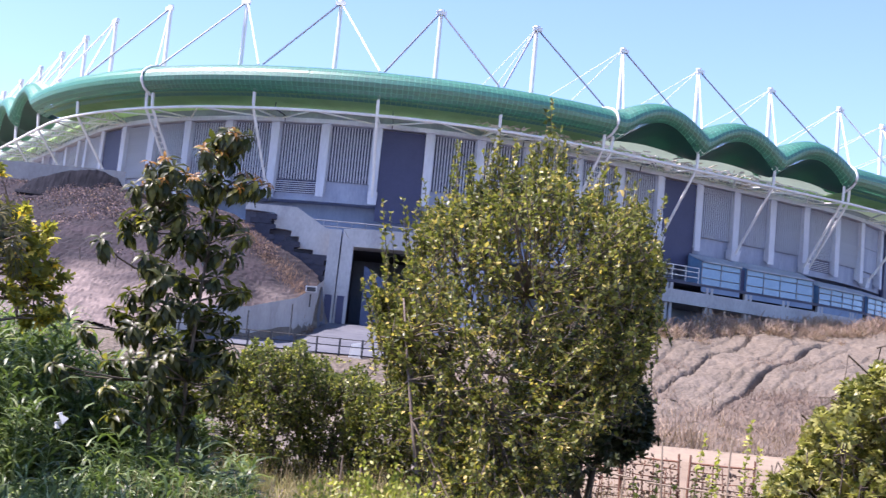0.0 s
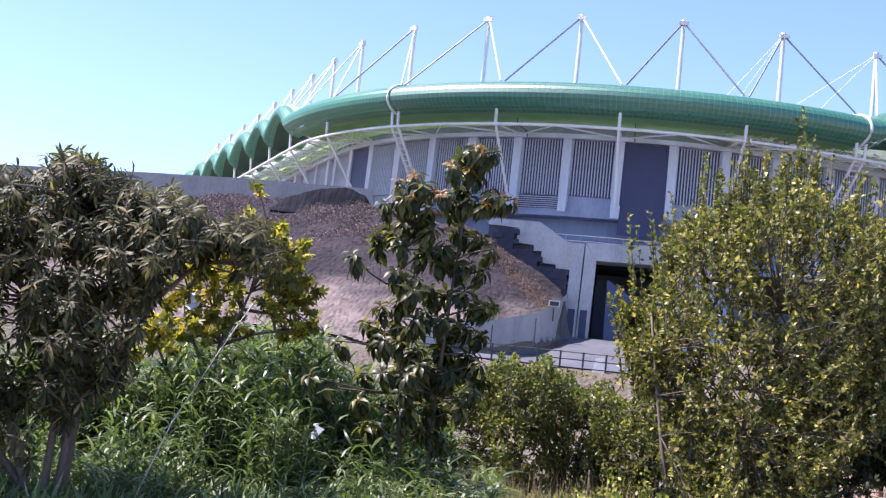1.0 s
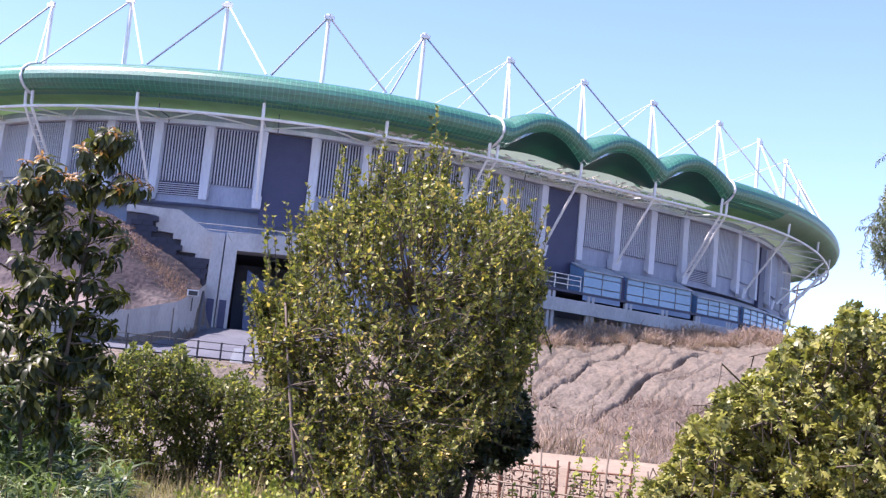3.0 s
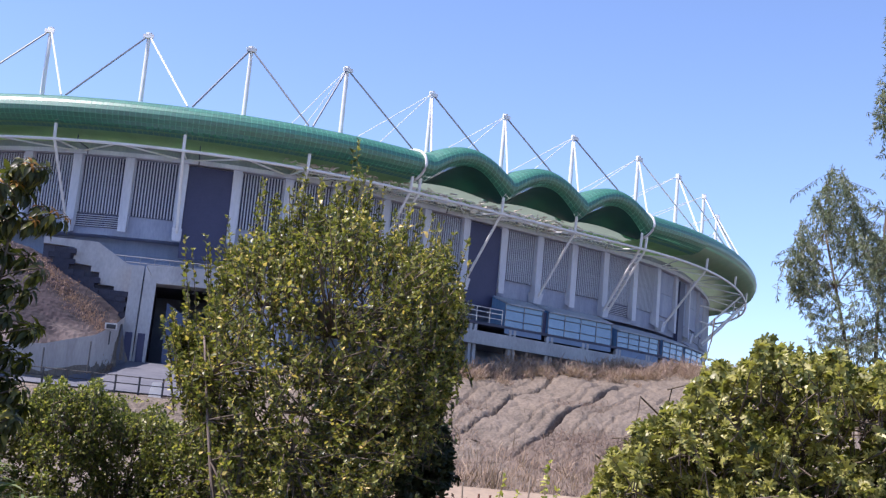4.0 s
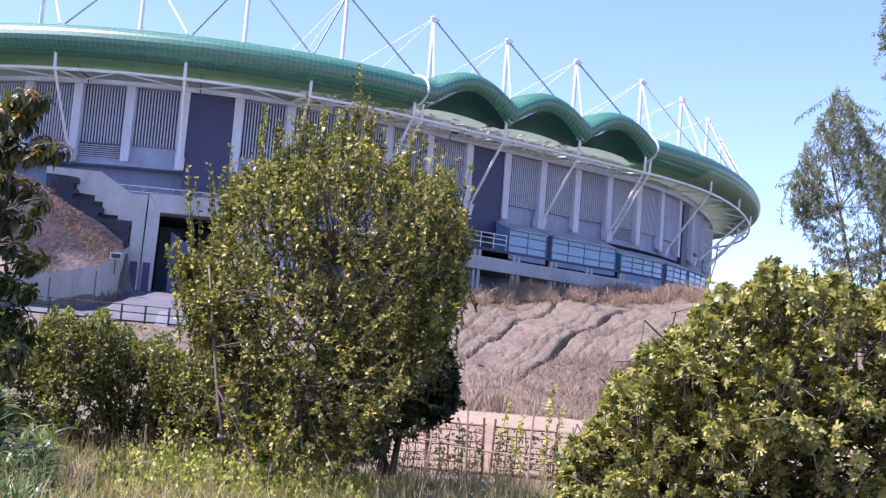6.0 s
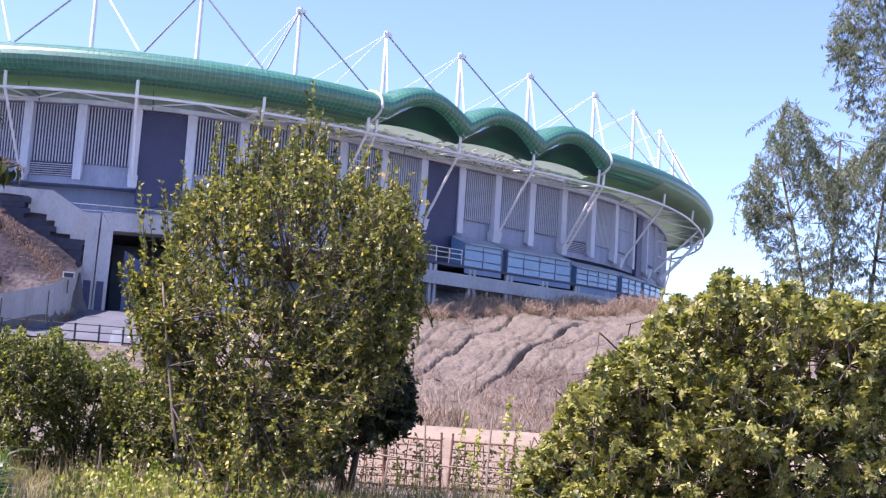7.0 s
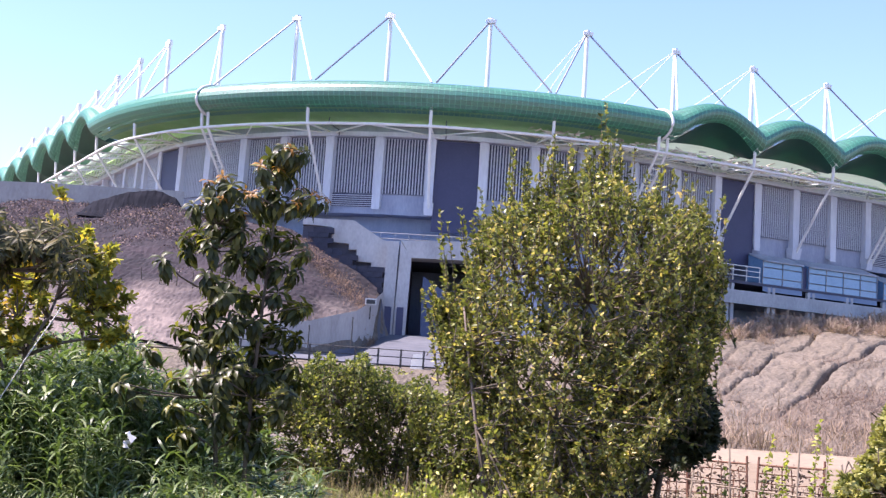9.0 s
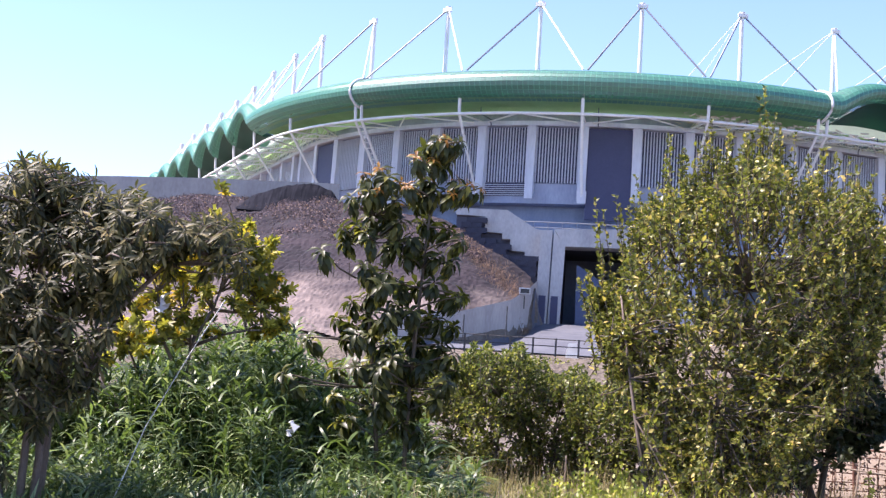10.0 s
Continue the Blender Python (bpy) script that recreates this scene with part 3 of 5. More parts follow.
# ---- earthworks: parapet, stepped wall, portal, retaining wall ----
def plate(sh, y, depth, pts):
    """A slab of the given depth behind the plane y, with the outline pts (x, z)."""
    k = len(pts)
    sh.add([(x, y, z) for x, z in pts] + [(x * (y + depth) / y, y + depth, z) for x, z in pts],
           [tuple(range(k)), tuple(range(2 * k - 1, k - 1, -1))] + [(i, k + i, k + (i + 1) % k, (i + 1) % k) for i in range(k)])


def flat_at(az, el, y):
    return (y * math.tan(radians(az)), EYE + y / math.cos(radians(az)) * math.tan(radians(el)))


sh = Shape()
rows = []
for a in span(-34, -10.9, 0.5):
    el = float(np.interp(a, [-34, -26, -20, -16.6, -11.5], [6.4, 7.4, 7.95, 8.2, 8.42]))
    top = 146 * math.tan(radians(el)) + EYE
    rows.append([(d * math.sin(radians(a)), d * math.cos(radians(a)), z) for d, z in ((146, top - 4), (146, top), (146.5, top), (146.5, top - 4))])
sh.grid(rows)
solid("parapet_wall", sh, M["aged"], "long pale concrete parapet on top of the bank", "wall", "structure")

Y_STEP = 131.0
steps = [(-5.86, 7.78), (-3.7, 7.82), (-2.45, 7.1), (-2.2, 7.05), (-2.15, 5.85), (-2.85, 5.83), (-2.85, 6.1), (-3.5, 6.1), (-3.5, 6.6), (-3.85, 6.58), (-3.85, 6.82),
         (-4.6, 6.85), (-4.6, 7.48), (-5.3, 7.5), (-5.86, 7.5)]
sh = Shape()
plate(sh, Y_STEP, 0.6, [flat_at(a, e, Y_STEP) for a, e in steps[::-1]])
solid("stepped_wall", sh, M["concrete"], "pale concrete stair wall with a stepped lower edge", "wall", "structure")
# dark slab stands in for the shade under the stairs
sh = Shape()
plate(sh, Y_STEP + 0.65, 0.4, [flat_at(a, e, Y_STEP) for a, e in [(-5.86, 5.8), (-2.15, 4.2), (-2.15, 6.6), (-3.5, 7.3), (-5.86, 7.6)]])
solid("stair_side_wall", sh, M["dark_concrete"], "concrete wall under the stairs, its shade painted dark", "wall", "structure")

M["block"] = surface("dark_block", (0.016, 0.019, 0.034), (0.042, 0.046, 0.074), 1.2, 0.9, 0.03, fine=9)


def block_wall(label, y, az0, az1, top, bottom):
    """A dry-laid wall of dark blocks with a stepped top. top, bottom: elevation by bearing."""
    wall = thing("block_wall", label, "wall", at=(y * math.tan(radians((az0 + az1) / 2)), y, flat_at(az0, bottom(az0), y)[1]))
    sh = Shape()
    sh.box((0, 0, 0), (0.992, 0.6, 0.492))
    first = None
    x_end = y * math.tan(radians(az1))
    z_low = min(flat_at(a, bottom(a), y)[1] for a in (az0, az1))
    for row in range(40):
        z = z_low + 0.5 * row + 0.25
        x = y * math.tan(radians(az0)) + (0.5 if row % 2 else 0.0) + 0.5
        while x < x_end:
            a = math.degrees(math.atan2(x, y))
            if flat_at(a, bottom(a), y)[1] - 0.4 < z < flat_at(a, top(a), y)[1] - 0.1:
                p = Vector((x + rnd.uniform(-0.01, 0.01), y + rnd.uniform(-0.03, 0.03), z)) - Vector(wall.location)
                if first is None:
                    first = part("block", sh, M["block"], None)
                    ob = first
                else:
                    ob = new("block", first.data)
                ob.parent = wall
                ob.location = p
            x += 1.0
    return wall


rnd = random.Random(11)
block_wall("stepped wall of dark stacked blocks beside the stairs", Y_STEP - 0.4, -5.6, -2.3,
           lambda a: 7.45 if a < -4.62 else 6.68 if a < -3.9 else 6.45 if a < -3.6 else 6.03 if a < -3.2 else 5.86,
           lambda a: float(np.interp(a, [-5.6, -2.3], [6.2, 4.4])))
# dark heap of spoil against the parapet
sh = Shape()
rows = []
for a in span(-15.2, -10.6, 0.1):
    crest = float(np.interp(a, [-15.2, -14.4, -13.3, -12.4, -11.9, -11.2, -10.8, -10.6], [7.2, 7.7, 8.12, 8.32, 8.34, 8.1, 7.6, 7.2]))
    row = []
    for d, k in ((137.5, 0.0), (139.2, 0.45), (140.4, 0.8), (141.2, 1.0), (142.4, 1.0), (144.0, 0.6)):
        z = EYE + d * math.tan(radians(7.05 + (crest - 7.05) * k)) + (0.16 * noise.noise((a * 5, d, 2)) + 0.1 * noise.noise((a * 12, d * 2, 5))) * (k > 0)
        row.append((d * math.sin(radians(a)), d * math.cos(radians(a)), z))
    rows.append(row)
sh.grid(rows)
M["spoil"] = surface("black_spoil", (0.006, 0.007, 0.011), (0.022, 0.022, 0.030), 0.8, 1.0, 0.05, fine=6, spec=0.1)
solid("spoil_mound", sh, M["spoil"], "dark rounded heap of spoil below the parapet", "heap")

# portal
portal = thing("entrance_portal", "tall concrete vehicle portal into the stand, its tunnel dark", "portal", at=(0, 130, 7))
Y_P = 130.0
for name, pts, dep, mat in (
        ("pier", [(-2.22, 7.06), (-1.72, 7.08), (-1.78, 2.9), (-2.3, 2.9)], 3.0, "concrete"),
        ("pier", [(-1.66, 7.08), (-1.16, 6.4), (-1.22, 2.9), (-1.74, 2.9)], 3.0, "concrete"),
        ("lintel", [(-1.64, 7.12), (4.5, 7.4), (4.5, 6.5), (-1.2, 6.42)], 3.2, "concrete"),
        ("pier", [(1.5, 6.5), (2.2, 6.5), (2.2, 2.9), (1.5, 2.9)], 3.0, "concrete"),
        ("side_wall", [(2.25, 6.5), (4.5, 6.5), (4.5, 3), (2.25, 3)], 0.6, "panel")):
    sh = Shape()
    plate(sh, Y_P, dep, [flat_at(a, e, Y_P) for a, e in pts[::-1]])
    part(name, sh, M[mat], portal)
# the lining's dark tone paints the shade inside the tunnel
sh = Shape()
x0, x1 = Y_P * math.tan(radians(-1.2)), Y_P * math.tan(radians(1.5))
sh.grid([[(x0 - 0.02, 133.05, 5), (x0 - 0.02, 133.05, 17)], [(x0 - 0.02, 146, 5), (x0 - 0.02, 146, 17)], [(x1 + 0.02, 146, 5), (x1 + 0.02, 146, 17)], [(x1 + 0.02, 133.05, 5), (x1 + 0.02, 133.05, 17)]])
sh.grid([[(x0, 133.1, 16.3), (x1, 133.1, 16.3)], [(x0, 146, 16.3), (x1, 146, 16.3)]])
part("tunnel", sh, M["dark_concrete"], portal, "concrete tunnel lining, its shade painted dark")
sh = Shape()
sh.hexa([(x0 + 1.4, 130.7, 8.0), (x1 - 0.05, 130.7, 8.0), (x1 - 0.05, 131.5, 8.0), (x0 + 1.4, 131.5, 8.0)], [(x0 + 1.3, 130.7, 14.6), (x1 - 0.05, 130.7, 11.6), (x1 - 0.05, 131.5, 11.6), (x0 + 1.3, 131.5, 14.6)])
M["portal_blue"] = surface("portal_blue", (0.045, 0.066, 0.13), (0.075, 0.10, 0.18), 0.5, 0.8)
part("ramp_wall", sh, M["portal_blue"], portal, "blue-grey sloping wall inside the tunnel")
for a in (-2.16, -1.64):
    sh = Shape()
    plate(sh, Y_P - 0.06, 0.05, [flat_at(q, e, Y_P) for q, e in ((a, 3.1), (a + 0.3, 3.1), (a + 0.3, 4.3), (a, 4.3))])
    part("door", sh, M["gate"], portal, "small dark door leaf")
# terrace behind the portal
sh = Shape()
sh.grid([[on(s, 8.5, 17.6), on(s, -3.5, 17.9)] for s in span(36, 92, 2)])
sh.grid([[on(s, 8.5, 16.6), on(s, 8.5, 17.6)] for s in span(36, 92, 2)])
solid("terrace", sh, M["low_wall"], "blue-grey concrete terrace along the foot of the facade", "terrace", "structure")
sh = Shape()
for z in (18.2, 18.75):
    sh.pipe([on(s, 8.3, z) for s in span(52, 92, 1)], 0.04, 4)
for s in span(52, 92, 1.6):
    sh.rod(on(s, 8.3, 17.55), on(s, 8.3, 18.8), 0.04, n=5)
solid("terrace_railing", sh, M["cable"], "thin dark steel railing on the terrace edge", "railing")

# curved retaining wall below the mound
CURVE = [(-11.0, 103.4, 5.0), (-9.0, 104.4, 5.4), (-7.0, 106.6, 5.95), (-5.3, 111.6, 6.5), (-3.3, 119.0, 8.15), (-2.6, 124, 9.6), (-2.25, 129.9, 10.9)]
ca = np.array(CURVE)
sh = Shape()
rows = []
for a in span(-8.6, -2.25, 0.12):
    d, z = np.interp(a, ca[:, 0], ca[:, 1]), np.interp(a, ca[:, 0], ca[:, 2])
    rows.append([(d * math.sin(radians(a)), d * math.cos(radians(a)), 2.0), (d * math.sin(radians(a)), d * math.cos(radians(a)), z + EYE + 0.25),
                 ((d + 0.45) * math.sin(radians(a)), (d + 0.45) * math.cos(radians(a)), z + EYE + 0.25), ((d + 0.45) * math.sin(radians(a)), (d + 0.45) * math.cos(radians(a)), 2.0)])
sh.grid(rows)
solid("retaining_wall", sh, M["aged"], "curved pale concrete retaining wall at the mound's foot", "wall", "structure")

# the concrete drive from the road up to the portal
sh = Shape()
sh.grid([[(d * math.sin(radians(a)), d * math.cos(radians(a)), rough_z(d * math.sin(radians(a)), d * math.cos(radians(a))) + 0.12) for a in np.linspace(float(np.interp(d, [102.3, 104.4, 106.6, 111.6, 119, 124, 129.9], [-9.0, -8.8, -6.85, -5.15, -3.2, -2.52, -2.2])), 2.0, 40)] for d in np.linspace(102.3, 134, 58)])
solid("drive", sh, M["drive"], "pale concrete drive up to the portal", "road", "structure")

# sandy track before the bank
sh = Shape()
sh.grid([[(d * math.sin(radians(a)), d * math.cos(radians(a)), rough_z(d * math.sin(radians(a)), d * math.cos(radians(a))) + 0.05) for a in span(2.5, 36, 0.5)] for d in span(27, 95.5, 1.3)])
M["sand"] = surface("pale_sand", (0.165, 0.118, 0.076), (0.265, 0.195, 0.128), 0.3, 0.95, 0.05, fine=6, fine_mix=0.5)
solid("sandy_track", sh, M["sand"], "pale sandy track between the garden and the bank", "track", "structure")

# low kerb wall at the foot of the bare bank
sh = Shape()
rows = []
for a in span(3, 40, 0.5):
    rows.append([(d * math.sin(radians(a)), d * math.cos(radians(a)), z) for d, z in ((91.5, -0.9), (92.2, -0.36), (95.5, 0.36), (95.7, 0.48), (96.1, 0.48), (96.1, -0.8))])
sh.grid(rows)
M["dusty"] = surface("dusty_concrete", (0.20, 0.155, 0.115), (0.31, 0.235, 0.165), 0.5, 0.95, 0.03, fine=2.5, stretch=(1, 1, 0.3))
solid("kerb_wall", sh, M["dusty"], "low sloping tan plastered wall at the foot of the bank", "wall", "structure")

M["iron"] = surface("dark_iron", (0.02, 0.02, 0.022), (0.045, 0.045, 0.05), 3, 0.6)
M["white"] = surface("white_paint", (0.50, 0.50, 0.50), (0.62, 0.62, 0.62), 1.5, 0.7)
fence = thing("road_fence", "black iron fence along the access road", "fence", at=at(-3, 1.8, 101))
for a in span(-9, 0.6, 1.0):
    sh = Shape()
    sh.box(at(a, 2.15, 101), (0.14, 0.14, 1.35))
    part("post", sh, M["iron"], fence)
for el in (1.86, 2.2, 2.5):
    sh = Shape()
    sh.pipe([at(a, el, 101) for a in span(-9, 0.6, 0.6)], 0.035, 4)
    part("rail", sh, M["iron"], fence)
sh = Shape()
sh.hexa([at(-0.95, 1.6, 101.3), at(-0.3, 1.6, 101.3), at(-0.3, 1.6, 102.1), at(-0.95, 1.6, 102.1)], [at(-0.8, 2.35, 101.5), at(-0.45, 2.4, 101.5), at(-0.45, 2.4, 101.9), at(-0.8, 2.35, 101.9)])
solid("concrete_barrier", sh, M["white"], "white-painted concrete block beside the road fence", "barrier")
box = thing("flood_lamp", "grey boxed floodlight on a short post at the wall's end", "lamp", at=at(-2.75, 4.0, 122))
sh = Shape()
sh.rod(at(-2.75, 3.7, 122), at(-2.75, 4.25, 122), 0.06)
part("post", sh, M["iron"], box)
sh = Shape()
sh.box(at(-2.75, 4.45, 122), (1.0, 0.5, 0.55))
lamp_case = part("housing", sh, M["white"], box, "pale grey lamp housing")
sh = Shape()
sh.box(at(-2.75, 4.45, 121.72), (0.8, 0.06, 0.38))
part("lens", sh, M["iron"], box, "dark lamp glass")
for a, e0, e1, d in ((-3.45, 2.4, 3.75, 108), (-5.25, 2.3, 3.3, 106), (0.75, 2.6, 5.1, 112)):
    sh = Shape()
    sh.rod(at(a, e0, d), at(a, e1, d), 0.06)
    solid("pole", sh, M["iron"], "thin dark steel pole beside the access road", "pole", group="poles by the road")

# ---- plants ----
rng = np.random.default_rng(7)


class Leaves:
    """Many copies of one leaf outline, gathered into one mesh."""

    def __init__(self, verts, faces):
        self.t, self.f = np.array(verts, float), faces
        self.p, self.d, self.n, self.s = [], [], [], []

    def put(self, p, d, n, s):
        self.p.append(p), self.d.append(d), self.n.append(n), self.s.append(s)

    def mesh(self, name, material):
        p, d, n = (np.array(a, float).reshape(-1, 3) for a in (self.p, self.d, self.n))
        s = np.array(self.s, float).reshape(-1, 1, 1)
        d /= np.linalg.norm(d, axis=1, keepdims=True) + 1e-9
        x = np.cross(d, n)
        x /= np.linalg.norm(x, axis=1, keepdims=True) + 1e-9
        z = np.cross(x, d)
        v = p[:, None] + s * (self.t[None, :, :1] * x[:, None] + self.t[None, :, 1:2] * d[:, None] + self.t[None, :, 2:] * z[:, None])
        k, w = len(p), len(self.t)
        me = bpy.data.meshes.new(name)
        me.vertices.add(k * w)
        me.vertices.foreach_set("co", v.reshape(-1))
        flat = np.concatenate([np.array(f) for f in self.f])
        sizes = np.array([len(f) for f in self.f])
        me.loops.add(k * len(flat))
        me.loops.foreach_set("vertex_index", (flat[None] + np.arange(k)[:, None] * w).reshape(-1).astype(np.int32))
        me.polygons.add(k * len(self.f))
        tot = np.tile(sizes, k)
        me.polygons.foreach_set("loop_start", (np.cumsum(tot) - tot).astype(np.int32))
        me.update(calc_edges=True)
        me.materials.append(material)
        return me


OVAL = ([(0, 0, 0), (-0.28, 0.45, 0.06), (0.28, 0.45, 0.06), (0, 1, -0.1), (0, 0.45, -0.02)], [(0, 2, 4), (2, 3, 4), (3, 1, 4), (1, 0, 4)])
LONG_LEAF = ([(0, 0, 0), (-0.11, 0.3, 0.05), (0, 0.3, 0.0), (0.11, 0.3, 0.05), (-0.16, 0.65, -0.10), (0, 0.65, -0.15), (0.16, 0.65, -0.10), (0, 1, -0.5)],
             [(0, 2, 1), (0, 3, 2), (1, 2, 5, 4), (2, 3, 6, 5), (4, 5, 7), (5, 6, 7)])
BROAD_LEAF = ([(0, 0, 0), (-0.15, 0.3, 0.06), (0, 0.3, 0.0), (0.15, 0.3, 0.06), (-0.20, 0.65, -0.10), (0, 0.65, -0.16), (0.20, 0.65, -0.10), (0, 1, -0.55)],
              LONG_LEAF[1])
NARROW_LEAF = ([(0, 0, 0), (-0.09, 0.35, 0.03), (0, 0.35, 0.0), (0.09, 0.35, 0.03), (-0.11, 0.7, -0.03), (0, 0.7, -0.06), (0.11, 0.7, -0.03), (0, 1, -0.22)],
               LONG_LEAF[1])
CANE_LEAF = ([(-0.03, 0, 0), (0.03, 0, 0), (-0.055, 0.3, 0.05), (0.055, 0.3, 0.05), (-0.04, 0.65, -0.06), (0.04, 0.65, -0.06), (0, 1, -0.42)],
             [(0, 1, 3, 2), (2, 3, 5, 4), (4, 5, 6)])


def palmate(lobes, notch):
    """A leaf with finger lobes. lobes: (angle from the midrib, length); notch: how far the gaps reach in."""
    pts, full = [(0.0, 0.0, 0.0)], [(-q, n) for q, n in lobes[::-1]] + lobes[1:]
    for k, (q, n) in enumerate(full):
        t = radians(q)
        if k:
            mid = radians((q + full[k - 1][0]) / 2)
            pts.append((notch * math.sin(mid), 0.22 + notch * math.cos(mid), 0.03))
        for w in (-0.17, 0.17):
            pts.append((n * 0.76 * math.sin(t + w / n), 0.22 + n * 0.76 * math.cos(t + w / n), -0.17 * n))
    pts.append((0.0, 0.24, 0.05))
    c = len(pts) - 1
    return pts, [(c, i, i + 1) for i in range(c - 1)] + [(c, c - 1, 0)]


FIG_LEAF = palmate([(0, 1.0), (52, 0.84), (105, 0.55)], 0.30)
BLADE = ([(-0.014, 0, 0), (0.014, 0, 0), (-0.021, 0.35, 0.03), (0.021, 0.35, 0.03), (-0.016, 0.7, -0.05), (0.016, 0.7, -0.05), (0, 1, -0.32)],
         [(0, 1, 3, 2), (2, 3, 5, 4), (4, 5, 6)])
STALK = ([(-0.006, 0, 0), (0.006, 0, 0), (-0.005, 0.6, 0.02), (0.005, 0.6, 0.02), (0, 1, -0.02)], [(0, 1, 3, 2), (2, 3, 4)])
WILLOWY = ([(0, 0, 0), (-0.085, 0.5, 0), (0.085, 0.5, 0), (0, 1, -0.05)], [(0, 2, 3, 1)])


def leaf_green(name, low, high, third=None, thin=0.35, rough=0.45, spec=0.4):
    low, high = tuple(1.3 * c for c in low), tuple(1.15 * c for c in high)
    return surface(name, low, high, 0.6, rough, thin=thin, island=0.7, third=third, spec=spec, thin_tint=(1.12, 1.22, 0.62))


M.update(
    bark=surface("bark", (0.06, 0.045, 0.035), (0.15, 0.115, 0.085), 6, 0.95, 0.02, stretch=(1, 1, 0.25)),
    pale_bark=surface("pale_bark", (0.22, 0.17, 0.14), (0.40, 0.33, 0.28), 7, 0.95, 0.02, stretch=(1, 1, 0.3)),
    grey_bark=surface("grey_bark", (0.10, 0.075, 0.065), (0.24, 0.19, 0.16), 7, 0.95, 0.02, stretch=(1, 1, 0.3)),
    pear=leaf_green("orchard_leaf", (0.024, 0.037, 0.011), (0.25, 0.25, 0.060), (0.74, 0.54, 0.19), 0.38, 0.38),
    hedge=leaf_green("hedge_leaf", (0.026, 0.045, 0.016), (0.20, 0.21, 0.055), (0.48, 0.42, 0.14), 0.48, 0.4),
    loquat=leaf_green("loquat_leaf", (0.020, 0.027, 0.008), (0.070, 0.075, 0.020), (0.30, 0.27, 0.06), 0.42, 0.4, 0.4),
    young=leaf_green("young_loquat_leaf", (0.16, 0.07, 0.015), (0.30, 0.15, 0.03), None, 0.4),
    dusky=leaf_green("dusky_leaf", (0.020, 0.024, 0.012), (0.095, 0.090, 0.036), (0.34, 0.27, 0.12), 0.42, 0.5, 0.35),
    fig=leaf_green("fig_leaf", (0.036, 0.052, 0.015), (0.36, 0.335, 0.098), (0.52, 0.48, 0.25), 0.34, 0.42),
    shade_fig=leaf_green("shaded_fig_leaf", (0.010, 0.018, 0.008), (0.028, 0.038, 0.014), (0.07, 0.075, 0.025), 0.12, 0.5),
    yellow=leaf_green("yellowing_leaf", (0.065, 0.080, 0.020), (0.40, 0.355, 0.07), (0.95, 0.58, 0.04), 0.5),
    reed=leaf_green("reed_blade", (0.028, 0.050, 0.017), (0.135, 0.188, 0.062), (0.44, 0.48, 0.28), 0.38, 0.4),
    herb=leaf_green("herb_leaf", (0.15, 0.185, 0.035), (0.40, 0.41, 0.08), (0.55, 0.48, 0.15), 0.45),
    turf=leaf_green("autumn_grass", (0.12, 0.125, 0.045), (0.28, 0.25, 0.10), (0.44, 0.37, 0.20), 0.35, 0.7),
    gum=leaf_green("gum_leaf", (0.05, 0.068, 0.042), (0.16, 0.19, 0.125), (0.32, 0.34, 0.25), 0.3),
    straw=leaf_green("dry_stalk", (0.20, 0.14, 0.07), (0.42, 0.33, 0.20), None, 0.3, 0.8),
    brush=leaf_green("dry_brush", (0.07, 0.05, 0.045), (0.19, 0.13, 0.10), (0.34, 0.23, 0.15), 0.12, 0.9),
)


def unit(v):
    return v / (np.linalg.norm(v) + 1e-9)


def jitter(k=1.0):
    return rng.normal(0, k, 3)


def leafy_shoot(lv, pts, a, b, gap, size, droop=0.0, spread=1.0, toss=0.75):
    """Leaves along the part a to b of a shoot."""
    pts = np.array(pts)
    seg = np.diff(pts, axis=0)
    ln = np.linalg.norm(seg, axis=1)
    total = ln.sum()
    cum = np.concatenate([[0], np.cumsum(ln)])
    u = a * total
    while u < b * total:
        i = min(len(seg) - 1, int(np.searchsorted(cum, u) - 1)) if u > 0 else 0
        p = pts[i] + seg[i] * ((u - cum[i]) / ln[i])
        ax = seg[i] / ln[i]
        d = unit(ax * 0.5 + jitter(0.75) * spread + np.array((0, 0, -droop)))
        lv.put(p, d, unit(np.array((0, 0, 1.0)) + jitter(toss)), size * rng.uniform(0.65, 1.2))
        u += gap * rng.uniform(0.5, 1.5)
    tip = pts[-1]
    for _ in range(4):
        lv.put(tip, unit(seg[-1] / ln[-1] + jitter(0.6)), unit(np.array((0, 0, 1.0)) + jitter(0.6)), size * rng.uniform(0.5, 0.9))


def bend(a, b, sag=0.1, k=5):
    a, b = np.array(a), np.array(b)
    side = jitter(sag * np.linalg.norm(b - a))
    return [tuple(a + (b - a) * t + side * math.sin(math.pi * t) * 0.6) for t in np.linspace(0, 1, k)]


def outline(table, az):
    t = np.array(table)
    return float(np.interp(az, t[:, 0], t[:, 1]))


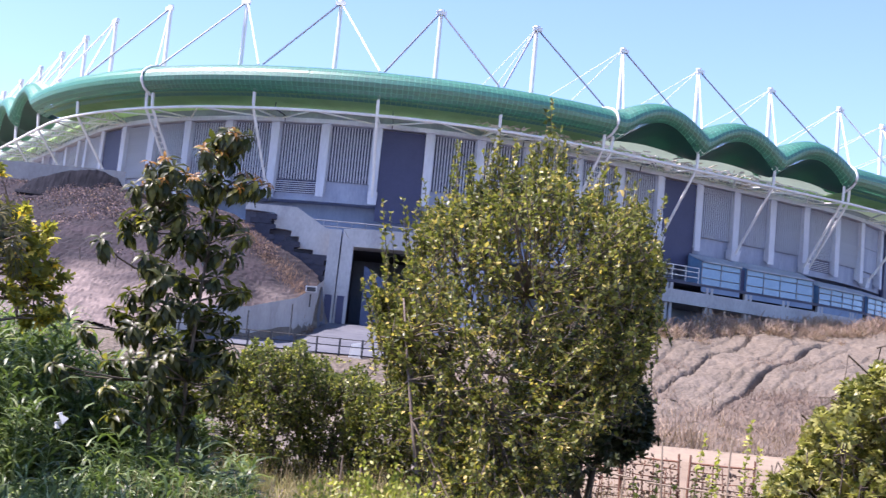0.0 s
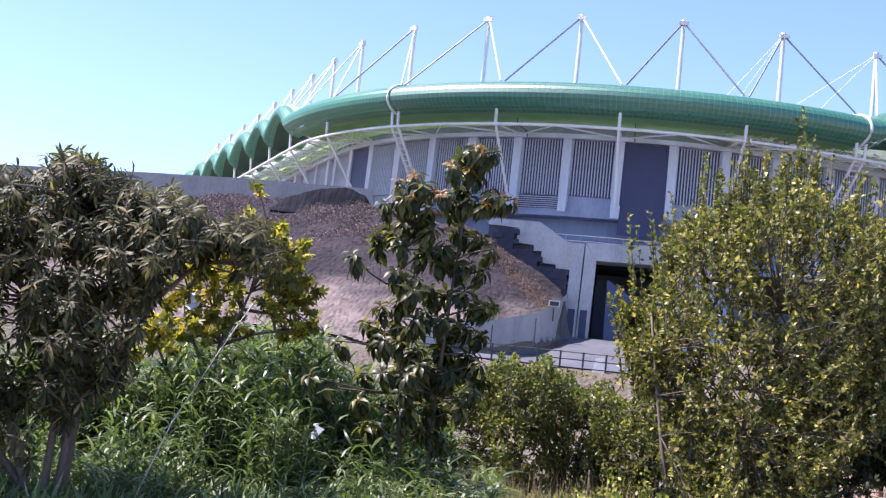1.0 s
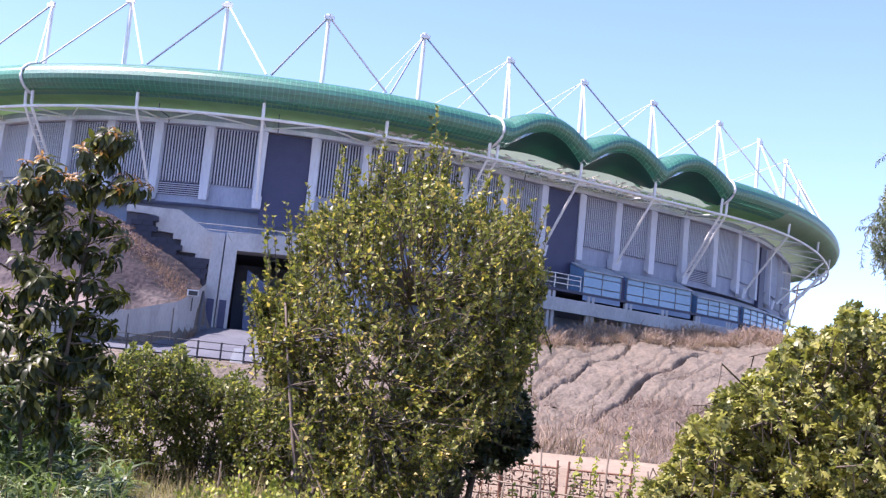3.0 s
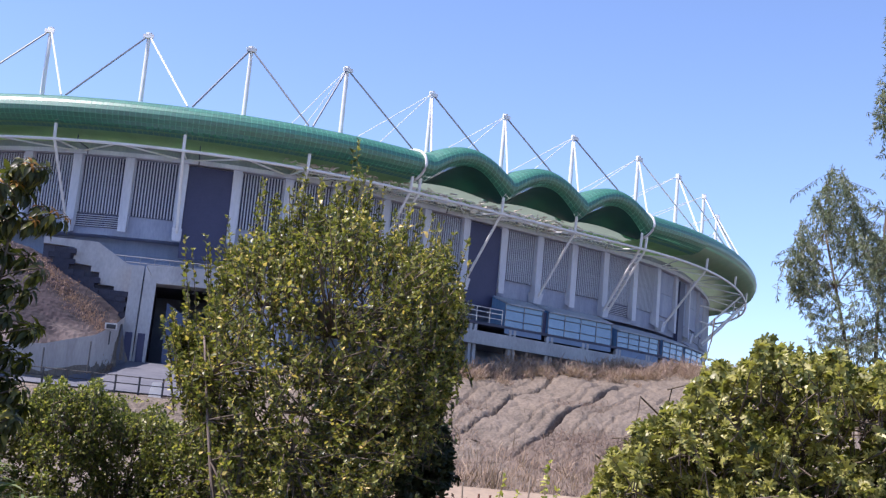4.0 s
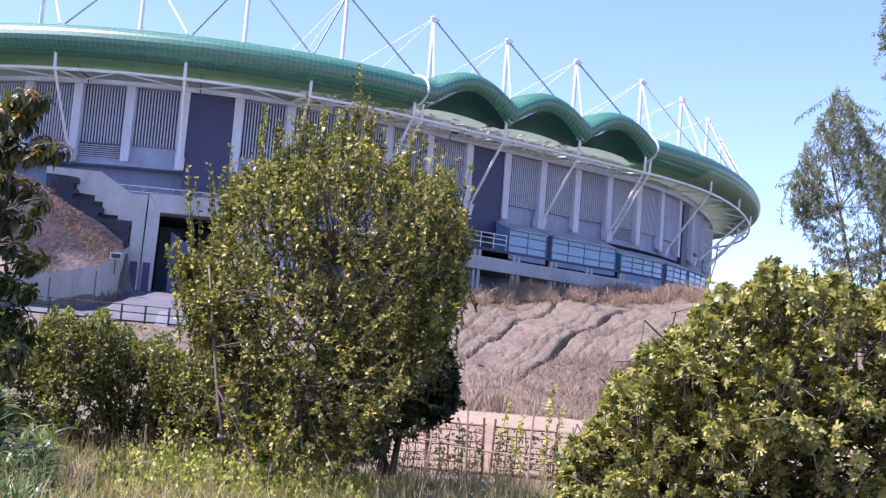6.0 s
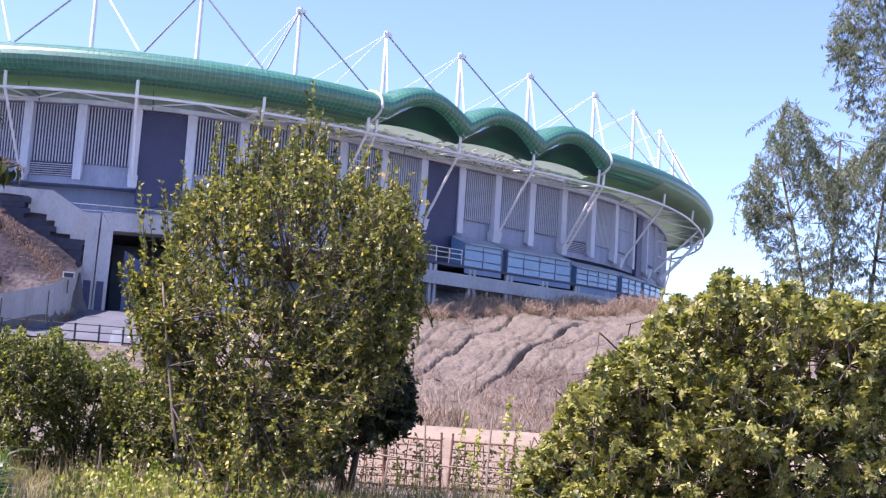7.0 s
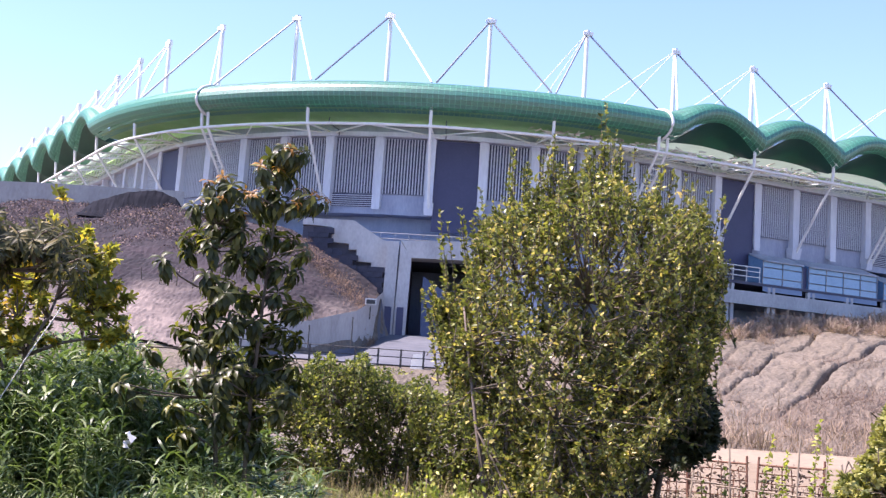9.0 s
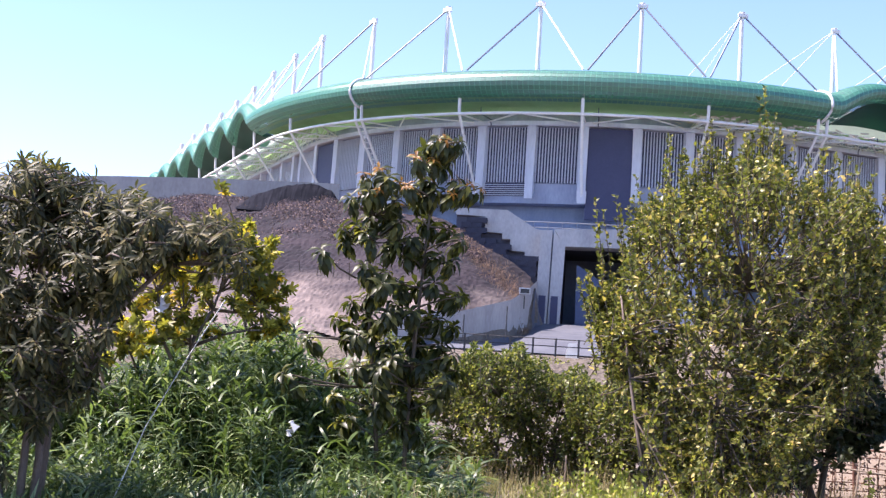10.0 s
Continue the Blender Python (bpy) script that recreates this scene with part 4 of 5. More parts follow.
def broad_tree(name, label, base_az, d, top, low, fork, shoots, leaf, size, gap, leafmat, barkmat, depth, trunks, rise=0.45, trunk_r=0.07, category="tree", start=0.25, centre=None, thick=0.008, droop=0.0, tips=0.12, upward=0.7, hang=False, spires=(), rag=0.0, clump=0.0, full=0.85, toss=0.75, front=0.0):
    """A tree or shrub with upright leafy shoots. top and low: outlines (bearing, elevation); fork: elevation at which the limbs part."""
    az0, az1 = top[0][0], top[-1][0]
    mid_az = centre if centre is not None else (az0 + az1) / 2
    foot = at(base_az, 0, d)
    foot.z = rough_z(foot.x, foot.y) - 0.05
    tree = thing(name, label, category, at=tuple(foot))
    wood, twig, lv = Shape(), Shape(), Leaves(*leaf)
    heads = []
    for ta, te, ty, *own in trunks:
        tip = at(ta, te, d + ty)
        base = foot + Vector((rng.normal(0, 0.08), rng.normal(0, 0.08), 0))
        if own:
            base = at(own[0], 0, d - front)
            base.z = rough_z(base.x, base.y) - 0.05
        elif len(trunks) > 1:
            base += Vector(((ta - mid_az) * 0.05, 0, 0))
        pts = bend(base, tip, 0.05, 7)
        wood.pipe(pts, trunk_r, 7, trunk_r * 0.35)
        heads += [np.array(q) for q in pts[3:]]
    core = at(mid_az, 0.5 * (outline(low, mid_az) + outline(top, mid_az)), d)
    core = np.array(core)
    for i in range(shoots):
        a = rng.uniform(az0, az1)
        e_lo, e_hi = outline(low, a), outline(top, a)
        e_hi += rag * (noise.noise((a * 1.1, d, 0.5)) + 0.6 * noise.noise((a * 2.9, d, 1.5))) * min(1.0, 18 / d)
        crest = rng.random() < tips
        e = e_hi - abs(rng.normal(0, 0.2)) if crest else e_lo + (e_hi - e_lo) * rng.random() ** full
        edge = 1 - ((a - mid_az) / (0.5 * (az1 - az0) + 0.01)) ** 2
        y = rng.normal(0, 0.5) * depth * math.sqrt(max(0.08, edge))
        if not crest and rng.random() < 0.5:
            y = -abs(y)
        if clump and not crest and noise.noise((a * clump, e * clump, y * 1.2 + d)) < -0.10 - 0.12 * rng.random():
            continue
        tip = np.array(at(a, e, d + y))
        grow = unit(unit(tip - core) * 0.55 + np.array((0, 0, upward)) + jitter(0.38))
        length = rise * rng.uniform(0.6, 1.3) * (1.6 if crest else 1.0)
        want = tip - grow * length
        if hang:
            want = tip + np.array((0, 0, rise)) * rng.uniform(0.5, 1.2) - unit(tip - core) * np.array((1, 1, 0)) * rise * 0.8
        if rng.random() < 0.2:
            h = min(heads, key=lambda q: np.linalg.norm(q - want))
            twig.pipe(bend(h, want, 0.06, 4), thick * 1.6, 5, thick)
        pts = bend(want, tip, 0.07, 4)
        twig.pipe(pts, thick, 4, thick * 0.35)
        leafy_shoot(lv, pts, start, 1.0, gap, size, droop, 1.0, toss)
    for a, e, length in spires:
        for k in range(3):
            tip = np.array(at(a + rng.normal(0, 0.10), e - 0.8 * k * rng.random(), d + rng.normal(0, 0.15)))
            pts = bend(tip - np.array(((a - mid_az) * 0.03, 0, length)), tip, 0.03, 5)
            twig.pipe(pts, thick, 4, thick * 0.35)
            leafy_shoot(lv, pts, 0.0, 1.0, gap * 1.15, size, droop, 0.9)
    if twig.v:
        part("twig", twig, M["bark"], tree, kind="stuff")
    t = part("trunk", wood, barkmat, tree, smooth=True)
    ob = new("crown", lv.mesh("crown", leafmat))
    ob.parent = tree
    ob.matrix_parent_inverse = Matrix.Translation(-Vector(tree.location))
    return tree


def rosette_tree(name, label, d, stems, heads, leafmat, size, count, young=(), depth=0.6, droop=0.5, trunk_r=0.045, leaf=LONG_LEAF, barkmat="bark"):
    """A tree whose long leaves stand in whorls at the ends of its twigs. stems: lists of (bearing, elevation); heads: (bearing, elevation) of the whorls."""
    a0, e0 = stems[0][0]
    foot = at(a0, e0, d)
    foot.z = rough_z(foot.x, foot.y) - 0.05
    tree = thing(name, label, "tree", at=tuple(foot))
    wood, lv, yl = Shape(), Leaves(*leaf), Leaves(*leaf)
    knots = []
    for stem in stems:
        pts = []
        for i, (a, e) in enumerate(stem):
            q = at(a, e, d + (0 if i == 0 else rng.normal(0, 0.08)))
            if i == 0:
                q.z = rough_z(q.x, q.y) - 0.05
            pts.append(np.array(q))
        wood.pipe(pts, trunk_r, 7, trunk_r * 0.4)
        for p, q in zip(pts, pts[1:]):
            knots += [p + (q - p) * t for t in (0.15, 0.4, 0.65, 0.9)]
    for i, (a, e) in enumerate(heads):
        tip = np.array(at(a, e, d + rng.normal(0, depth * 0.5)))
        near = [q for q in knots if q[2] < tip[2] + 0.05] or knots
        k = min(near, key=lambda q: np.linalg.norm(q - tip + np.array((0, 0, 0.12))))
        path = bend(k, tip, 0.08, 4)
        wood.pipe(path, 0.014, 5, 0.008)
        ax = unit(unit(np.array(path[-1]) - np.array(path[-2])) + np.array((0, 0, 0.8)))
        ph = rng.uniform(0, 6.28)
        u = unit(np.cross(ax, (0.3, 0.9, 0.2)))
        w = np.cross(ax, u)
        is_young = i in young
        for j in range(count):
            t = ph + j * 2.4
            r = j / count
            out = u * math.cos(t) + w * math.sin(t)
            dr = unit(out + ax * (0.8 - 1.1 * r) + np.array((0, 0, -droop * (0.25 + r) * 1.5)) + jitter(0.14))
            (yl if is_young and j < 6 else lv).put(np.array(path[-1]) - ax * 0.16 * r, dr, unit(ax + out * 0.3), size * rng.uniform(0.7, 1.15) * (0.6 if is_young and j < 6 else 1))
    part("trunk", wood, M[barkmat], tree, smooth=True)
    for nm, l, m in (("crown", lv, leafmat), ("young_leaves", yl, M["young"])):
        if l.p:
            ob = new(nm, l.mesh(nm, m))
            ob.parent = tree
            ob.matrix_parent_inverse = Matrix.Translation(-Vector(tree.location))
    return tree


# the upright orchard tree
SHOOTS = [(0.15, 8.4, 1.0), (0.9, 8.6, 0.9), (1.5, 9.5, 1.0), (2.9, 11.2, 1.3), (3.5, 10.4, 0.9), (4.5, 11.9, 1.3), (5.2, 11.0, 0.9), (6.1, 11.3, 1.0), (6.8, 13.3, 1.7), (7.1, 12.2, 1.2),
          (8.0, 11.4, 1.0), (9.3, 10.9, 1.0), (9.8, 10.6, 0.8), (10.6, 10.2, 0.9), (11.2, 9.8, 0.8), (11.9, 9.6, 1.0), (12.2, 7.0, 0.6), (-0.4, 5.0, 0.6)]
for _ in range(58):
    a = rng.uniform(-0.3, 12.2)
    SHOOTS.append((a, float(np.interp(a, [-0.3, 1.5, 3, 4.7, 6.9, 9.6, 12], [5.2, 8.2, 9.9, 11.0, 11.3, 10.6, 8.8])) + rng.uniform(-1.8, 0.5), rng.uniform(0.5, 1.0)))
broad_tree("orchard_tree", "upright fruit tree with small green and yellowing leaves", 4.1, 18,
           [(0.1, 4.4), (0.7, 5.8), (1.6, 7.2), (3.0, 8.8), (4.7, 10.2), (6.9, 10.7), (8.2, 9.9), (9.6, 9.8), (10.8, 9.2), (11.6, 8.4), (12.1, 6.4)],
           [(0.1, 4.0), (0.9, 1.8), (2.4, -1.4), (4.0, -3.2), (7, -3.0), (9, -1.2), (11, 1.6), (12.4, 4.6)], 0, 3100, OVAL, 0.082, 0.026, M["pear"], M["grey_bark"], 2.3,
           [(1.2, 4.5, -0.6, 3.0), (3.4, 6, 0.2, 3.1), (6.4, 5, -0.5, 4.4), (8.6, 5, 0.3, 4.6)], rise=0.5, trunk_r=0.036, start=0.1, rag=1.2, clump=0.9, full=1.55, tips=0.04, front=1.0,
           spires=SHOOTS)
# the young two-stemmed loquat
heads, young = [], []
TIERS = (  # base bearing, top bearing, then tiers: elevation, reach to either side, whorls
    (-8.85, -9.45, ((9.6, 0.25, 1), (8.9, 0.7, 4), (8.1, 1.2, 6), (7.2, 1.2, 5), (6.4, 1.5, 6), (4.9, 0.6, 3), (4.1, 0.9, 3), (3.1, 1.4, 5), (2.4, 2.1, 6), (1.1, 2.6, 8), (0.2, 1.6, 4), (-1.0, 1.4, 4))),
    (-7.4, -6.8, ((10.8, 0.5, 3), (10.2, 0.8, 5), (9.3, 1.5, 7), (8.4, 1.2, 5), (7.0, 1.1, 5), (6.0, 1.1, 4), (4.6, 1.5, 6), (3.3, 1.1, 5), (2.2, 1.3, 5), (1.2, 1.3, 5), (-0.1, 1.0, 3), (-1.3, 0.7, 2))))
for base_az, top_az, tiers in TIERS:
    for e, reach, n in tiers:
        mid = base_az + (top_az - base_az) * e / 11
        n = round(n * 1.3)
        for i in range(n):
            if e > 8 and (n == 1 or rng.random() < 0.4):
                young.append(len(heads))
            side = (2 * (i + 0.5) / n - 1 + rng.normal(0, 0.12)) * reach * 1.38 if n > 1 else 0
            heads.append((mid + side, e - 0.25 * abs(side) + rng.normal(0, 0.22)))
rosette_tree("loquat_tree", "young two-stemmed loquat with long drooping dark leaves", 17,
             [[(-8.43, -4.6), (-8.85, -0.5), (-9.3, 2.7), (-9.5, 5.5), (-9.4, 9.5)], [(-7.45, -4.6), (-7.45, -0.4), (-7.3, 3), (-7.15, 6.2), (-6.85, 10.8)]],
             heads, M["loquat"], 0.175, 24, young, 0.8, 0.75, 0.032, BROAD_LEAF)
# the old dark tree
top_old = [(-30, 6.4), (-27, 7.0), (-24.8, 7.8), (-23.2, 8.4), (-22, 8.0), (-21, 7.6), (-20.2, 7.0), (-19.5, 7.5), (-18.7, 6.8), (-17.8, 6.8), (-16.4, 6.8), (-15.3, 6.2), (-14.4, 5.2)]
heads = [(-24.5, 8.0), (-24.0, 8.2), (-23.3, 8.3), (-22.7, 8.0), (-21.1, 7.7), (-19.45, 7.5), (-17.9, 6.4), (-16.6, 6.3), (-15.8, 4.7), (-15.7, 5.4)]
while len(heads) < 1050:
    a = rng.uniform(-30, -14.4)
    hi = outline(top_old, a)
    lo = float(np.interp(a, [-30, -24, -22.2, -20.8, -19.8, -18.8, -17, -14.4], [-3.2, -2.8, -2.2, -1.0, 2.2, 4.9, 5.8, 5.4])) + rng.normal(0, 0.7)
    e = lo + (hi - lo) * rng.random() ** 0.85
    if a > -18.2 and rng.random() < 0.8:
        continue
    if noise.noise((a * 0.75, e * 0.9, 4.4)) + 0.22 > rng.normal(0, 0.14):
        heads.append((a, e))
rosette_tree("old_loquat_tree", "old dark loquat with several pale-barked trunks", 13.8,
             [[(-22.2, -5), (-21.9, 0), (-21.6, 2.9), (-20, 4.6), (-18.5, 6)], [(-22.05, -5), (-22.5, -1), (-23, 5), (-23.5, 7.8)], [(-22.9, -5), (-22.8, -2), (-24.2, 1.5), (-26.5, 6)], [(-23.3, -5), (-25, -1.5), (-27.5, 1.5), (-29.6, 4.5)], [(-23.0, -5), (-26, -2.5), (-29.5, -1.5)], [(-22.4, -5), (-22.2, -2.2), (-20.6, -0.2), (-19.6, 2.6), (-17, 5.5)]],
             heads, M["dusky"], 0.148, 22, (), 1.25, 0.55, 0.045, NARROW_LEAF, "grey_bark")


# the yellowing fig
def sparse_fig(d, limbs, clusters):
    foot = at(*limbs[0][0], d)
    foot.z = rough_z(foot.x, foot.y) - 0.05
    tree = thing("yellowing_fig_tree", "sparse fig tree with yellow and green leaves on bare limbs", "tree", at=tuple(foot))
    wood, lv = Shape(), Leaves(*FIG_LEAF)
    knots = []
    for limb in limbs:
        pts = [np.array(at(a, e, d + rng.normal(0, 0.1))) + jitter(0.02) for a, e in limb]
        if limb[0][1] < -3:
            pts[0][2] = rough_z(pts[0][0], pts[0][1]) - 0.05
        wood.pipe(pts, 0.042 if limb[0][1] < -3 else 0.028, 7, 0.016)
        knots += pts[1:]
    for a, e, n in clusters:
        tip = np.array(at(a, e, d + rng.normal(0, 0.35)))
        k = min(knots, key=lambda q: np.linalg.norm(q - tip + np.array((0, 0, 0.15))))
        for _ in range(3):
            end = tip + jitter(0.13)
            path = bend(k, end, 0.12, 5)
            wood.pipe(path, 0.013, 5, 0.006)
            for _ in range(int(n * 0.55)):
                lv.put(end - (end - np.array(path[-2])) * rng.random() * 0.8, unit(jitter(0.6) + np.array((0, 0, 0.25))), unit(np.array((0, 0, 1.0)) + jitter(0.7)), 0.145 * rng.uniform(0.6, 1.2))
    part("trunk", wood, M["grey_bark"], tree, smooth=True)
    ob = new("crown", lv.mesh("crown", M["yellow"]))
    ob.parent = tree
    ob.matrix_parent_inverse = Matrix.Translation(-Vector(tree.location))


clumps = [(-14.6, 4.7, 36), (-14.3, 3.9, 30), (-14.2, 2.5, 27), (-15.6, 6.1, 24), (-14.7, 6.1, 24), (-16.5, 7.2, 18)]
for _ in range(72):
    a = rng.uniform(-20.0, -13.1)
    clumps.append((a, rng.uniform(float(np.interp(a, [-20.5, -17, -13], [0.2, 1.4, 2.4])), float(np.interp(a, [-20.5, -18, -16, -14.5, -13], [3, 5.2, 6.6, 6.1, 4.2]))), 18))
sparse_fig(18.3, [[(-16.3, -4.9), (-16.4, -2.6), (-16.8, -0.1), (-16.6, 1.2), (-16, 2.8), (-15.6, 3.7), (-15.3, 5.2)], [(-16.8, -0.1), (-17.8, 1.4), (-18.2, 3.3), (-17.7, 4.5)], [(-17.0, -4.9), (-17.6, -1.7), (-18.7, 0.05), (-19.2, 1.2)],
                  [(-16.8, -4.9), (-18.7, -2.3), (-20, -0.7), (-20.5, 0.6)], [(-16.6, 1.2), (-15.4, 1.7), (-14.5, 2.1)], [(-16, 2.8), (-14.9, 2.7), (-13.8, 3.0)], [(-16.6, 1.2), (-17, 2.6), (-16.4, 4.2)]], clumps)
# hedge of low fruit bushes
for i, (a0, a1, hi, base, dd) in enumerate(((-9.5, -4.6, 2.0, -7, 25), (-5.6, -2.3, 2.35, -4, 24), (-3.2, 0.6, 1.6, -1.6, 25), (-0.8, 3.2, 0.9, 1, 24), (2.6, 6.4, 0.2, 4.4, 24.5))):
    w = a1 - a0
    broad_tree("hedge_bush", "bushy green shrub turning yellow, in a hedge row", base, dd,
               [(a0, hi - 1.5), (a0 + w * 0.25, hi), (a0 + w * 0.5, hi - 0.25), (a0 + w * 0.75, hi), (a1, hi - 1.3)], [(a0, -4.5), (a1, -4.5)], -2, 950, OVAL, 0.088, 0.029, M["hedge"], M["bark"], 1.6,
               [(base - 0.6, 0, 0.2), (base + 0.6, 0, -0.2)], rise=0.38, trunk_r=0.035, start=0.05, category="bush", rag=1.2, clump=1.1)
# dark tree behind the orchard tree, its shade painted into the leaf colour
broad_tree("dark_fig_tree", "dense fig tree, its shade painted into dark green leaves", 9.3, 22,
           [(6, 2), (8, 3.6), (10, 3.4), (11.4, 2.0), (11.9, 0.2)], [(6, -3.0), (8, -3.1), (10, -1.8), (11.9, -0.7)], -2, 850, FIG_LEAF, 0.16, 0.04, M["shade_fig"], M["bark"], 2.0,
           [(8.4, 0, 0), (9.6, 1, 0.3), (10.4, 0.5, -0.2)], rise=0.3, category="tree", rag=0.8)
# the large fig shrub
broad_tree("fig_shrub", "broad fig shrub with large lobed green leaves", 23.5, 15,
           [(16.6, -3.4), (17.6, -1.6), (18.4, 0.2), (19.2, 1.7), (20.4, 2.9), (21.8, 4.1), (23.4, 5.0), (25.2, 6.3), (27, 5.8), (28.8, 5.5), (33, 5.4)],
           [(16.3, -5.0), (20, -5.2), (33, -5)], -2, 3300, FIG_LEAF, 0.108, 0.029, M["fig"], M["bark"], 2.4,
           [(20, -0.5, 0.2), (22.5, 1.6, -0.2), (24.5, 3.2, 0.2), (26.5, 3.2, 0), (29, 3, 0.2), (18.5, -2.8, 0)], rise=0.42, trunk_r=0.045, start=0.5, upward=0.55, category="shrub", rag=0.9, clump=0.8, toss=0.5)
# gum tree beyond
broad_tree("gum_tree", "tall pale eucalyptus with thin hanging grey-green leaves", 29.5, 42,
           [(25.2, 9.6), (25.4, 10.8), (26.1, 12.2), (26.8, 13.9), (27.5, 12.8), (28.3, 11.4), (28.9, 11.0), (29.8, 11.7), (31, 12.4), (34, 12)],
           [(25.3, 8.6), (26.2, 7.0), (26.6, 4), (34, 3)], 5, 1300, WILLOWY, 0.19, 0.022, M["gum"], M["bark"], 3.0,
           [(26.6, 11, 0), (29, 12, 0.5), (31, 12, 0)], rise=0.8, trunk_r=0.09, start=0.0, droop=1.3, thick=0.007, tips=0.15, upward=0.3, clump=0.9, rag=1.0)
broad_tree("gum_tree", "tall pale eucalyptus with thin hanging grey-green leaves", 32, 40,
           [(28.4, 16), (28.9, 20.0), (29.8, 22), (32, 23), (36, 22)], [(28.4, 14.6), (29.0, 12.8), (30, 11), (36, 9)], 9, 1300, WILLOWY, 0.19, 0.022, M["gum"], M["bark"], 3.0,
           [(30.5, 18, 0), (32, 21, 0.5), (34, 20, 0)], rise=0.8, trunk_r=0.1, start=0.0, droop=1.3, thick=0.007, tips=0.15, upward=0.3, clump=0.9, rag=1.0)


def blades(name, label, category, count, place, leaf, size, mat, up=1.0, wild=0.5):
    lv = Leaves(*leaf)
    for _ in range(count):
        p, k = place()
        lv.put(p, unit(np.array((0, 0, up)) + jitter(wild)), unit(np.array((0, -1.0, 0.3)) + jitter(0.7)), size * k * rng.uniform(0.6, 1.2))
    return tagged(new(name, lv.mesh(name, mat)), label, category, "", "stuff")


def on_ground(a, d, dz=0.0):
    x, y = d * math.sin(radians(a)), d * math.cos(radians(a))
    return np.array((x, y, rough_z(x, y) + dz))


REEDS = [(-30, 0.2), (-24, 0.2), (-20, 0.4), (-16, 1.5), (-14, 2.1), (-12.5, 1.5), (-11.3, 0.6), (-10, 0.2), (-8, -1.0), (-6.5, -1.8), (-4.3, -3.2)]


def cane_bed():
    """Upright canes in clumps, each with long arching leaves in two rows."""
    stems, lv = Leaves(*STALK), Leaves(*CANE_LEAF)
    made = 0
    while made < 2000:
        a, d = rng.uniform(-30, -4.3), rng.uniform(13.6, 22.5)
        p = on_ground(a, d)
        if noise.noise((p[0] * 0.7, p[1] * 0.9, 3)) - 0.05 < rng.normal(0, 0.08):
            continue
        made += 1
        top = EYE + d * math.tan(radians(outline(REEDS, a) + 1.3 * noise.noise((a * 0.6, d * 0.5, 3)) + rng.normal(0, 0.45) - max(0, 19.0 - d) * rng.uniform(0.75, 1.5))) - 0.1
        tall = max(0.35, top - p[2])
        lean = unit(np.array((0, 0, 1.0)) + jitter(0.13))
        stems.put(p, lean, (0, -1, 0), tall)
        turn = rng.uniform(0, 6.28)
        h = rng.uniform(0.0, 0.1)
        while h < 1.0:
            turn += 3.14 + rng.normal(0, 0.5)
            out = np.array((math.cos(turn), math.sin(turn), 0))
            lv.put(p + lean * tall * h, unit(out * rng.uniform(0.6, 1.1) + np.array((0, 0, rng.uniform(0.15, 1.0)))), np.array((0, 0, 1.0)) - out * 0.4 + jitter(0.3), rng.uniform(0.26, 0.5) * (d - 3) / 17)
            h += 0.06 / tall * rng.uniform(0.7, 1.5)
    bed = tagged(new("reed_bed", lv.mesh("reed_bed", M["reed"])), "thick bed of tall green leafy canes", "reeds", "", "stuff")
    ob = new("stem", stems.mesh("stem", M["reed"]))
    ob.parent = bed


cane_bed()


def herb_place():
    a, d = rng.uniform(-2.5, 9), rng.uniform(15.6, 19.0)
    return on_ground(a, d, rng.random() * max(0.12, 0.4 + 0.8 * noise.noise((a * 1.6, d * 1.3, 9))) * float(np.interp(a, [-2.5, 0, 5, 9], [0.4, 1, 1, 0.3]))), 1.0


blades("herb_patch", "bright yellow-green leafy herbs", "herbs", 5200, herb_place, OVAL, 0.075, M["herb"], 1.0, 0.8)
blades("grass_patch", "unmown green and straw-coloured grass", "grass", 11000, lambda: (on_ground(rng.uniform(-6, 32), rng.uniform(12.5, 23.5)), 1.0), BLADE, 0.28, M["turf"], 1.0, 0.45)
blades("low_greens", "low green weeds before the canes", "weeds", 5200, lambda: (on_ground(rng.uniform(-30, -4), rng.uniform(12.6, 17.6)), 1.0), CANE_LEAF, 0.34, M["reed"], 0.7, 0.8)
blades("dry_grass", "thin dry straw stalks", "grass", 3500, lambda: (on_ground(rng.uniform(-10, 32), rng.uniform(13, 27)), 1.0), STALK, 0.55, M["straw"], 1.0, 0.2)
# dry scrub on the banks
TUFTS = []
for _ in range(170):
    ta = rng.uniform(6, 24.5)
    TUFTS.append((ta, float(np.interp(ta, [6, 12, 21.6, 24.5], [134.5, 140, 159.5, 163])) + rng.normal(0, 2.4), rng.uniform(0.5, 1.6)))


def brow_place():
    a, d, r = TUFTS[rng.integers(len(TUFTS))]
    q = rng.normal(0, 0.5, 2) * r
    p = on_ground(a + q[0] / d * 57.3, d + q[1])
    p[2] += abs(rng.normal(0, 0.3)) * r
    return p, r * 0.8


M["russet"] = leaf_green("russet_weed", (0.09, 0.055, 0.042), (0.24, 0.15, 0.105), (0.40, 0.28, 0.19), 0.2, 0.9)
M["tan_scrub"] = leaf_green("tan_scrub", (0.13, 0.085, 0.068), (0.36, 0.26, 0.205), (0.54, 0.43, 0.34), 0.3, 0.9)
blades("dry_scrub", "reddish-tan dry bushes along the brow of the bank", "scrub", 34000, brow_place, BLADE, 1.0, M["tan_scrub"], 0.9, 0.7)


